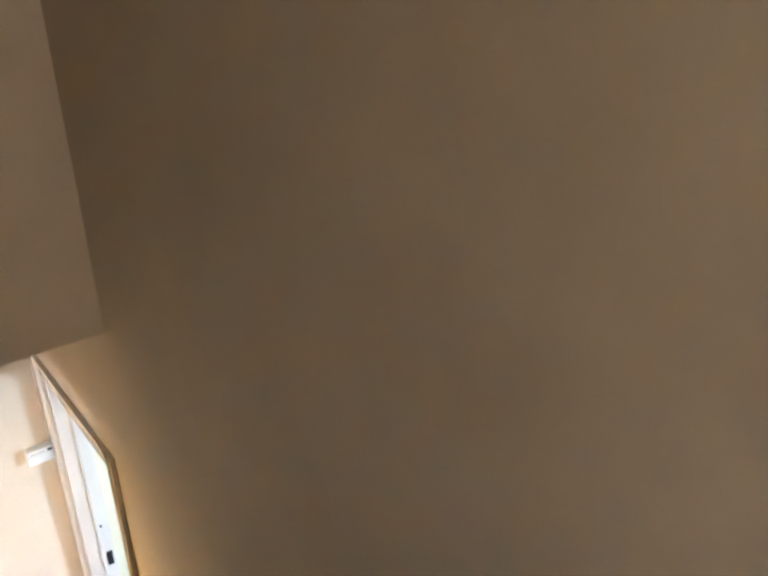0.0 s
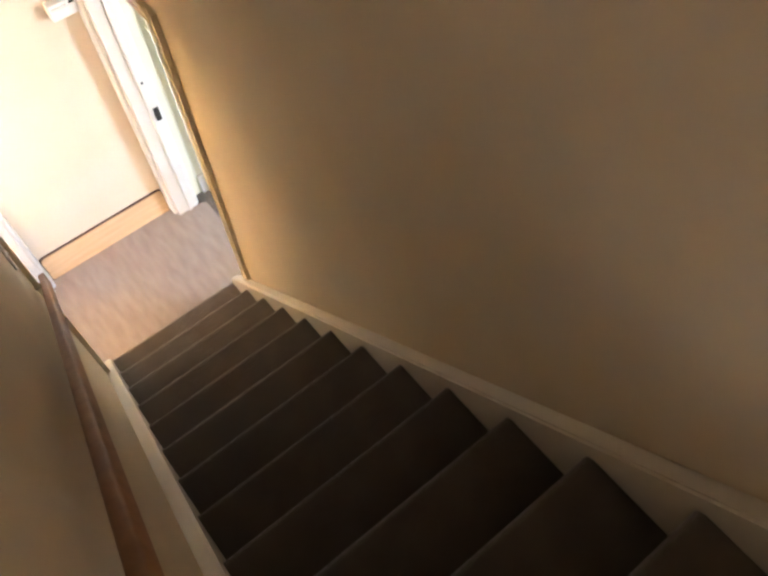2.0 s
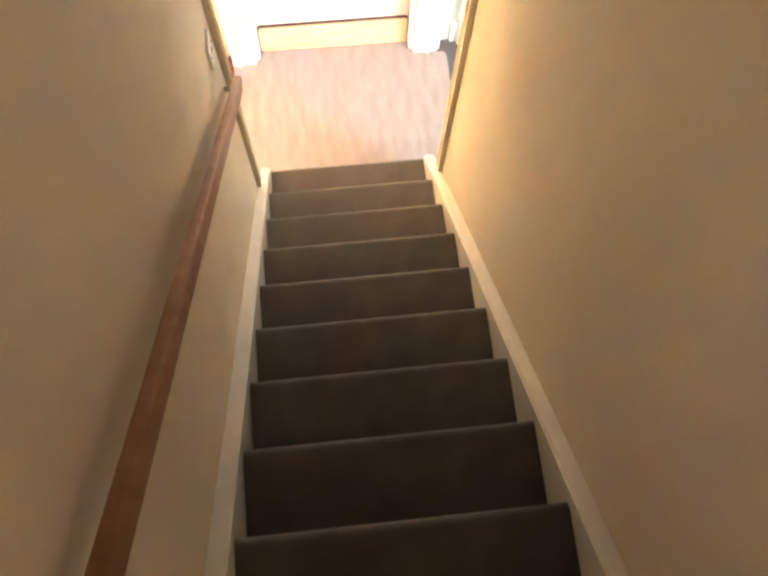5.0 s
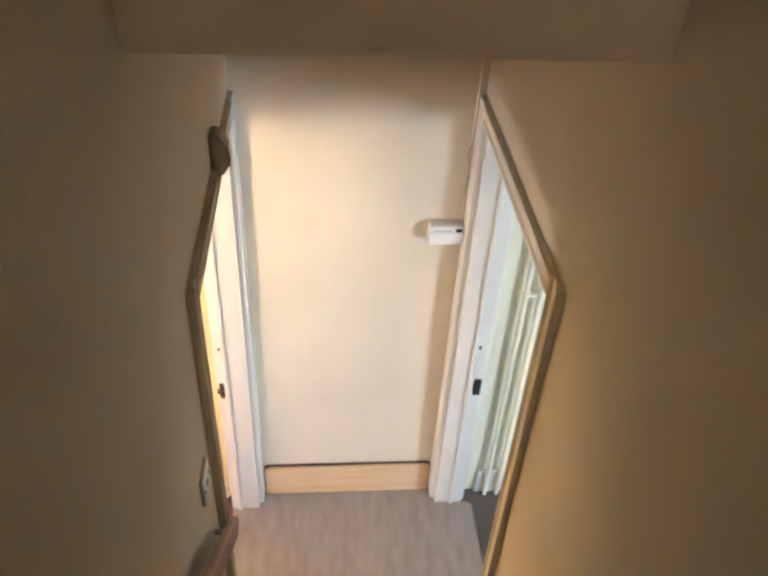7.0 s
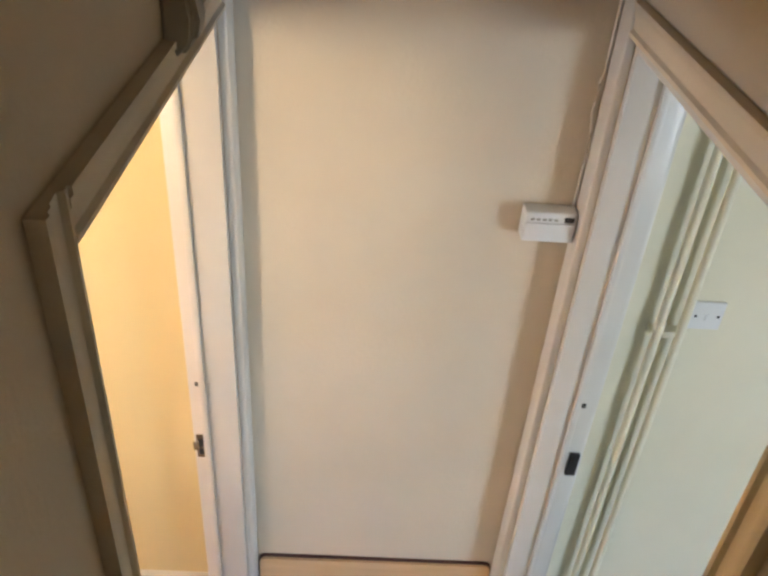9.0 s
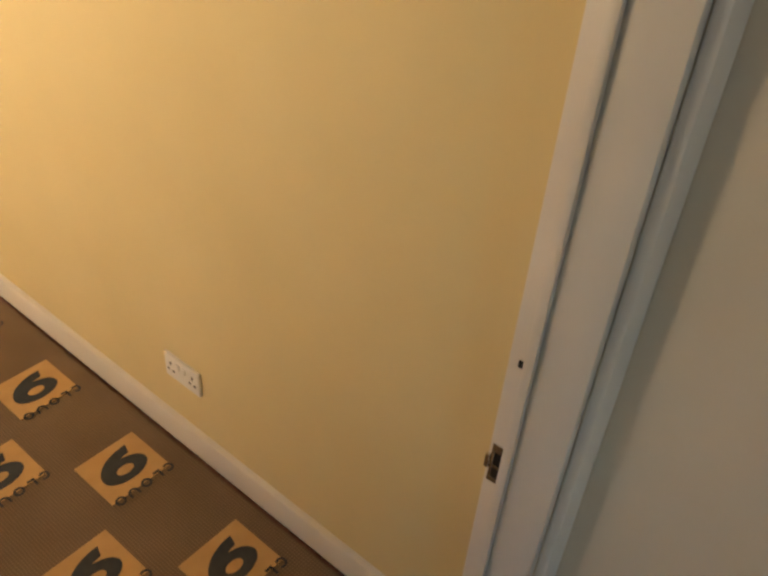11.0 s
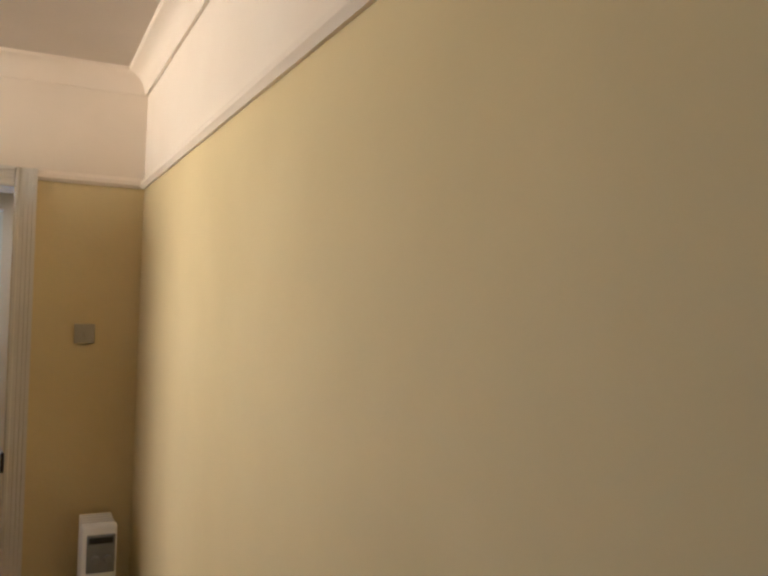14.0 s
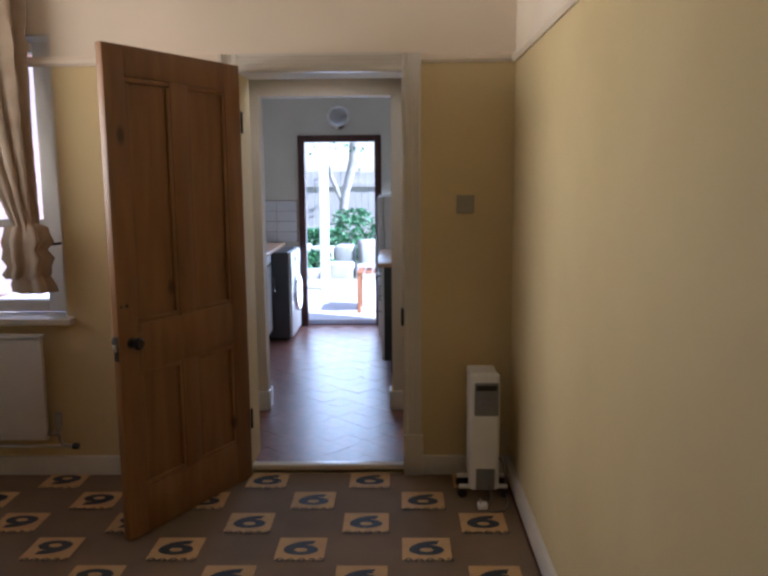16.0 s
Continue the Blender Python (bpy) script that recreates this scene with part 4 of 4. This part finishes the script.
# back door frame
bframe = tagged(new("door_frame_4"), "dark stained wooden back door frame, door open", "door frame", "", "structure")
f = 0.065
part("jamb", boxes((XB - 0.06, XB + 0.02, BY0 - 0.045, BY0 + 0.02, KZ, BH + 0.045), bevel=0.004), M_FRAME, bframe)
part("jamb", boxes((XB - 0.06, XB + 0.02, BY1 - 0.02, BY1 + 0.045, KZ, BH + 0.045), bevel=0.004), M_FRAME, bframe)
part("head", boxes((XB - 0.06, XB + 0.02, BY0 + 0.02, BY1 - 0.02, BH - 0.02, BH + 0.045), bevel=0.004), M_FRAME, bframe)
part("sill", boxes((XB - 0.2, XB - 0.02, BY0 + 0.02, BY1 - 0.02, KZ - 0.04, KZ + 0.012), bevel=0.004), M_FRAME, bframe)

# round bulkhead lamp above the back door, switched off
blamp = thing("wall_lamp", "round white glass bulkhead lamp above the back door", "wall lamp", (XB, -1.122, 2.03))
part("base", lathe([(0.09, 0.0), (0.112, 0.004), (0.112, 0.022), (0.09, 0.030)], pose(0, 0, 0, 0, 90, 0), 32), M_CHROME, blamp, "polished metal base ring")
part("shade", lathe([(0.086, 0.024), (0.086, 0.035), (0.078, 0.060), (0.055, 0.082), (0.025, 0.093), (0.004, 0.095)], pose(0, 0, 0, 0, 90, 0), 32), M_LAMPGLASS, blamp)


def base_unit(name, label, w, h, depth, at, turn, body, front, doors=1, handle=M_CHROME):
    """A floor cabinet: local x along the run, front at local -y."""
    ob = thing(name, label, "cabinet", at, turn, "fitted kitchen cabinets")
    part("body", boxes((0.0, w, -depth + 0.02, 0.0, 0.1, h), bevel=0.002), body, ob)
    part("plinth", boxes((0.0, w, -depth + 0.07, -depth + 0.085, 0.0, 0.1)), body, ob)
    for i in range(doors):
        a, b = w * i / doors + 0.002, w * (i + 1) / doors - 0.002
        dr = part("drawer_front", boxes((a, b, -depth, -depth + 0.019, h - 0.17, h - 0.004), bevel=0.002), front, ob)
        part("handle", tube([(a + 0.12, -depth, h - 0.08), (a + 0.12, -depth - 0.028, h - 0.08), (b - 0.12, -depth - 0.028, h - 0.08), (b - 0.12, -depth, h - 0.08)], 0.005, 8), handle, dr)
        dd = part("door", boxes((a, b, -depth, -depth + 0.019, 0.105, h - 0.175), bevel=0.002), front, ob)
        part("handle", tube([(b - 0.05, -depth, h - 0.34), (b - 0.05, -depth - 0.028, h - 0.34), (b - 0.05, -depth - 0.028, h - 0.22), (b - 0.05, -depth, h - 0.22)], 0.005, 8), handle, dd)
    return ob


TOPZ = 0.845
# north run: dark end panel and cabinets, front towards the middle of the room
for i in range(2):
    base_unit("kitchen_cabinet", "dark-sided kitchen cabinet with white fronts and black handles", 0.52, TOPZ - 0.03 - KZ, 0.62, (-6.44 - i * 0.52, -0.065, KZ), 0, M_UNIT, M_PLASTIC, 1, M_BLACK)

wt = bmesh.new()
box(wt, -7.0, -5.905, -0.712, -0.062, TOPZ - 0.03, TOPZ, 0.004)
tagged(part("worktop", wt, M_WORKTOP), "pale wooden worktop over the dark cabinets", "worktop")
# south run: white cabinets and washing machine, front towards the middle of the room (+y)
for i in range(3):
    base_unit("kitchen_cabinet", "white kitchen cabinet with steel bar handles", 0.6, TOPZ - 0.03 - KZ, 0.61, (-5.26 - i * 0.6, -2.295, KZ), 180, M_PLASTIC, M_PLASTIC)
wt = bmesh.new()
box(wt, -7.75, -5.24, -2.298, -1.655, TOPZ - 0.03, TOPZ, 0.004)
tagged(part("worktop", wt, M_WORKTOP), "pale wooden worktop over white cabinets and washing machine", "worktop")
washer = thing("washing_machine", "charcoal washing machine with white front and round door", "washing machine", (-7.09, -2.2, KZ))
bm = bmesh.new()
box(bm, -0.595, 0.0, 0.0, 0.66, 0.015, 0.80, 0.01, 3)
part("body", bm, M_CHARCOAL, washer)
bm = bmesh.new()
box(bm, -0.59, -0.005, 0.661, 0.69, 0.03, 0.795, 0.012, 3)
front = part("front", bm, M_PLASTIC, washer, "white front panel")
part("door", lathe([(0.10, 0.0), (0.165, 0.004), (0.170, 0.02), (0.15, 0.035), (0.12, 0.030), (0.05, 0.022), (0.004, 0.020)], pose(-0.3, 0.69, 0.40, -90, 0, 0), 32), M_CHROME, front)
part("dial", lathe([(0.028, 0.0), (0.028, 0.015), (0.022, 0.02), (0.004, 0.021)], pose(-0.22, 0.69, 0.72, -90, 0, 0), 24), M_CHROME, front)
part("drawer", boxes((-0.57, -0.40, 0.690, 0.698, 0.67, 0.77), bevel=0.003), M_PLASTIC, front)
for x in (-0.55, -0.05):
    for y in (0.05, 0.6):
        part("foot", lathe([(0.02, 0.0), (0.02, 0.012), (0.012, 0.017)], pose(x, y, 0.0), 12), M_RUBBER, washer)
fridge = thing("fridge", "white upright fridge with a dark handle groove", "fridge", (-7.08, -0.10, KZ))
bm = bmesh.new()
box(bm, -0.55, 0.0, -0.58, 0.0, 0.02, 1.29, 0.01, 3)
part("body", bm, M_PLASTIC, fridge)
bm = bmesh.new()
box(bm, -0.55, -0.0, -0.640, -0.582, 0.04, 1.285, 0.012, 3)
fd = part("door", bm, M_PLASTIC, fridge)
part("handle", boxes((-0.055, -0.02, -0.652, -0.641, 0.62, 1.25), bevel=0.004), M_GREY, fd, "dark handle strip")
part("foot", boxes((-0.52, -0.03, -0.55, -0.03, 0.0, 0.02)), M_RUBBER, fridge)

# tiled splashback beside the back door
splash = tagged(part("splashback_bed", boxes((XB + 0.001, XB + 0.004, -2.295, -1.535, TOPZ, TOPZ + 0.405)), M_GROUT), "white tiled splashback above the worktop", "splashback", "", "structure")
tile_mesh = mesh_of("wall_tile", boxes((0.0, 0.007, -0.0985, 0.0985, 0.0, 0.097), bevel=0.0015), M_WALLTILE)
for r in range(4):
    for c in range(3):
        ob = new("wall_tile", tile_mesh)
        ob.parent = splash
        ob.location = (XB + 0.0035, -1.64 - c * 0.2 - (0.0), TOPZ + 0.002 + r * 0.1)

# quarry tiles laid corner to corner, with half tiles along the threshold
floor_kitchen = bpy.data.objects["floor_kitchen"]
t = 0.15
h = t / math.sqrt(2)
e = 0.0006
quarry = mesh_of("quarry_tile", boxes((-t / 2 + e, t / 2 - e, -t / 2 + e, t / 2 - e, -0.007, 0.0)), M_TILE)
half_tile = mesh_of("half_quarry_tile", profile([(0.0, -h + 2 * e), (0.0, h - 2 * e), (-h + 2 * e, 0.0)], 2, -0.007, 0.0), M_TILE)
count = 0
for k in range(0, 40):
    for j in range(0, 10):
        x, y = -L - 0.063 - k * h, -1.80 + (2 * j + k % 2) * h
        if x < XB + 0.15 or y > -0.45 or y < -1.75 or count >= 296:
            continue
        ob = new("quarry_tile", quarry if k else half_tile)
        ob.parent = floor_kitchen
        ob.location = (x, y, KZ + random.uniform(-0.0004, 0.0004))
        ob.rotation_euler = (random.uniform(-0.002, 0.002), random.uniform(-0.002, 0.002), radians(45 if k else 0))
        count += 1

# ---- garden ----
structure("ground", boxes((-120, XB - 0.201, -120, 120, -0.5, -0.12)), M_LAWN, "garden soil and grass", "ground")
structure("pavement_patio", boxes((-11.6, XB - 0.202, -6, 4, -0.118, -0.04)), M_PATIO, "pale concrete patio in sunlight", "patio")
fence = thing("fence", "close-boarded garden fence, coloured pale for outdoor glare", "fence", (-17.5, -1.0, -0.12))
fm = mesh_of("board", boxes((-0.01, 0.01, -0.07, 0.07, 0.0, 1.66), bevel=0.004), M_FENCE)
for i in range(64):
    ob = new("board", fm)
    ob.parent = fence
    ob.location = (random.uniform(-0.008, 0.008), -4.8 + i * 0.15, random.uniform(-0.02, 0.02) + 0.02)
for z in (0.35, 1.35):
    part("rail", boxes((0.012, 0.06, -4.9, 4.9, z, z + 0.08)), M_FENCE, fence)


def shrub(name, label, at, r, hgt, n):
    ob = thing(name, label, "shrub", at)
    bm = bmesh.new()
    for i in range(7):
        a = random.uniform(0, 6.28)
        top = Vector((0.6 * r * math.cos(a), 0.6 * r * math.sin(a), hgt * random.uniform(0.5, 0.8)))
        src = tube([(0, 0, 0), tuple(top * 0.5 + Vector((0, 0, 0.1))), tuple(top)], 0.018, 6)
        me = bpy.data.meshes.new("twig")
        src.to_mesh(me)
        src.free()
        bm.from_mesh(me)
        bpy.data.meshes.remove(me)
    part("branches", bm, M_BARK, ob)
    vs, fs = [], []
    for i in range(n):
        a, u = random.uniform(0, 6.28), random.random() ** 0.4
        z = hgt * (0.12 + 0.88 * random.random())
        rr = r * u * math.sqrt(max(0.05, 1 - ((z / hgt - 0.45) / 0.62) ** 2)) * (1 + 0.25 * math.sin(3 * a + z * 5))
        c = Vector((rr * math.cos(a), rr * math.sin(a), z))
        q = Euler((random.uniform(-1, 1), random.uniform(-1, 1), a)).to_matrix()
        s = random.uniform(0.035, 0.07)
        k = len(vs)
        vs += [tuple(c + q @ Vector(p)) for p in ((-s, 0, 0), (0, -s * 0.5, 0.01), (s, 0, 0), (0, s * 0.5, 0.01))]
        fs.append((k, k + 1, k + 2, k + 3))
    me = bpy.data.meshes.new("foliage")
    me.from_pydata(vs, [], fs)
    me.materials.append(M_LEAF)
    fo = new("foliage", me)
    fo.parent = ob
    tagged(fo, "", "", "", "stuff")
    return ob


shrub("shrub", "dense green shrub at the garden's edge", (-13.6, -1.33, -0.12), 0.44, 1.02, 900)
shrub("shrub", "green shrub by the fence", (-14.6, -2.15, -0.12), 0.55, 0.62, 1500)
shrub("shrub", "low green plant by the patio", (-12.3, -1.95, -0.12), 0.35, 0.42, 800)
tree = thing("tree", "pale-barked garden tree in front of the fence", "tree", (-15.8, -1.75, -0.12))
part("trunk", tube([(0, 0, 0), (0.02, 0.05, 0.6), (0.0, 0.12, 1.2), (0.05, 0.3, 1.9), (0.1, 0.35, 2.8)], 0.085, 12), M_BARK, tree)
part("limb", tube([(0.0, 0.1, 1.0), (0.05, -0.15, 1.6), (0.1, -0.35, 2.6)], 0.045, 10), M_BARK, tree)
vs, fs = [], []
for i in range(2400):
    c = Vector((random.gauss(0.05, 0.5), random.gauss(0.1, 0.6), random.gauss(3.0, 0.35)))
    q = Euler((random.uniform(-1, 1), random.uniform(-1, 1), random.uniform(0, 6))).to_matrix()
    s = random.uniform(0.03, 0.06)
    k = len(vs)
    vs += [tuple(c + q @ Vector(p)) for p in ((-s, 0, 0), (0, -s * 0.5, 0.01), (s, 0, 0), (0, s * 0.5, 0.01))]
    fs.append((k, k + 1, k + 2, k + 3))
me = bpy.data.meshes.new("crown")
me.from_pydata(vs, [], fs)
me.materials.append(M_LEAF)
fo = new("crown", me)
fo.parent = tree
tagged(fo, "", "", "", "stuff")
post = thing("garden_post", "white painted garden post on the patio", "post", (-10.6, -1.55, -0.04))
bm = bmesh.new()
box(bm, -0.06, 0.06, -0.06, 0.06, 0.0, 2.5, 0.006)
part("shaft", bm, M_PLASTIC, post)
part("cap", boxes((-0.08, 0.08, -0.08, 0.08, 2.5, 2.54), bevel=0.01), M_PLASTIC, post)
# two low rows of rockery stones
for label, x, lo, hi, n in (("low edging of pale rough garden stones", -11.75, 0.20, 0.34, 9), ("pale rockery stones before the shrubs", -12.75, 0.42, 0.60, 10)):
    edge = thing("stone_edging", label, "edging", (x, -1.2, -0.12))
    for i in range(n):
        bm = bmesh.new()
        w = random.uniform(0.13, 0.2)
        box(bm, -0.14, 0.14, -w, w, 0.0, random.uniform(lo, hi), 0.04, 3)
        p = part("stone", bm, M_STONE, edge)
        p.location = (random.uniform(-0.06, 0.06), -1.7 + i * 0.37, 0)
        p.rotation_euler = (0, 0, random.uniform(-0.3, 0.3))
chair = thing("garden_chair", "reddish slatted wooden garden chair", "chair", (-9.0, -0.80, -0.04))
for x in (-0.2, 0.2):
    for y in (-0.2, 0.2):
        part("leg", boxes((x - 0.02, x + 0.02, y - 0.02, y + 0.02, 0.0, 0.44 if y < 0 else 0.85), bevel=0.003), M_OUTWOOD, chair)
for i in range(5):
    part("seat_slat", boxes((-0.23, 0.23, -0.22 + i * 0.09, -0.145 + i * 0.09, 0.441, 0.46), bevel=0.003), M_OUTWOOD, chair)
for i in range(3):
    part("back_slat", boxes((-0.18, 0.18, 0.19, 0.21, 0.55 + i * 0.1, 0.62 + i * 0.1), bevel=0.003), M_OUTWOOD, chair)

# brick wall of the neighbouring wing seen from the back room's window
nb = tagged(part("neighbour_wall", boxes((-14.5, -5.0, -5.9, -5.7, -0.4, 5.0)), M_GROUT), "red brick wall of the neighbouring wing", "wall", "", "structure")
bmesh_brick = mesh_of("brick", boxes((-0.106, 0.106, -0.004, 0.006, -0.031, 0.031), bevel=0.003), M_BRICK)
for r in range(20):
    for c in range(14):
        ob = new("brick", bmesh_brick)
        ob.parent = nb
        ob.location = (-12.6 + c * 0.225 + (0.112 if r % 2 else 0), -5.698, 0.55 + r * 0.075)
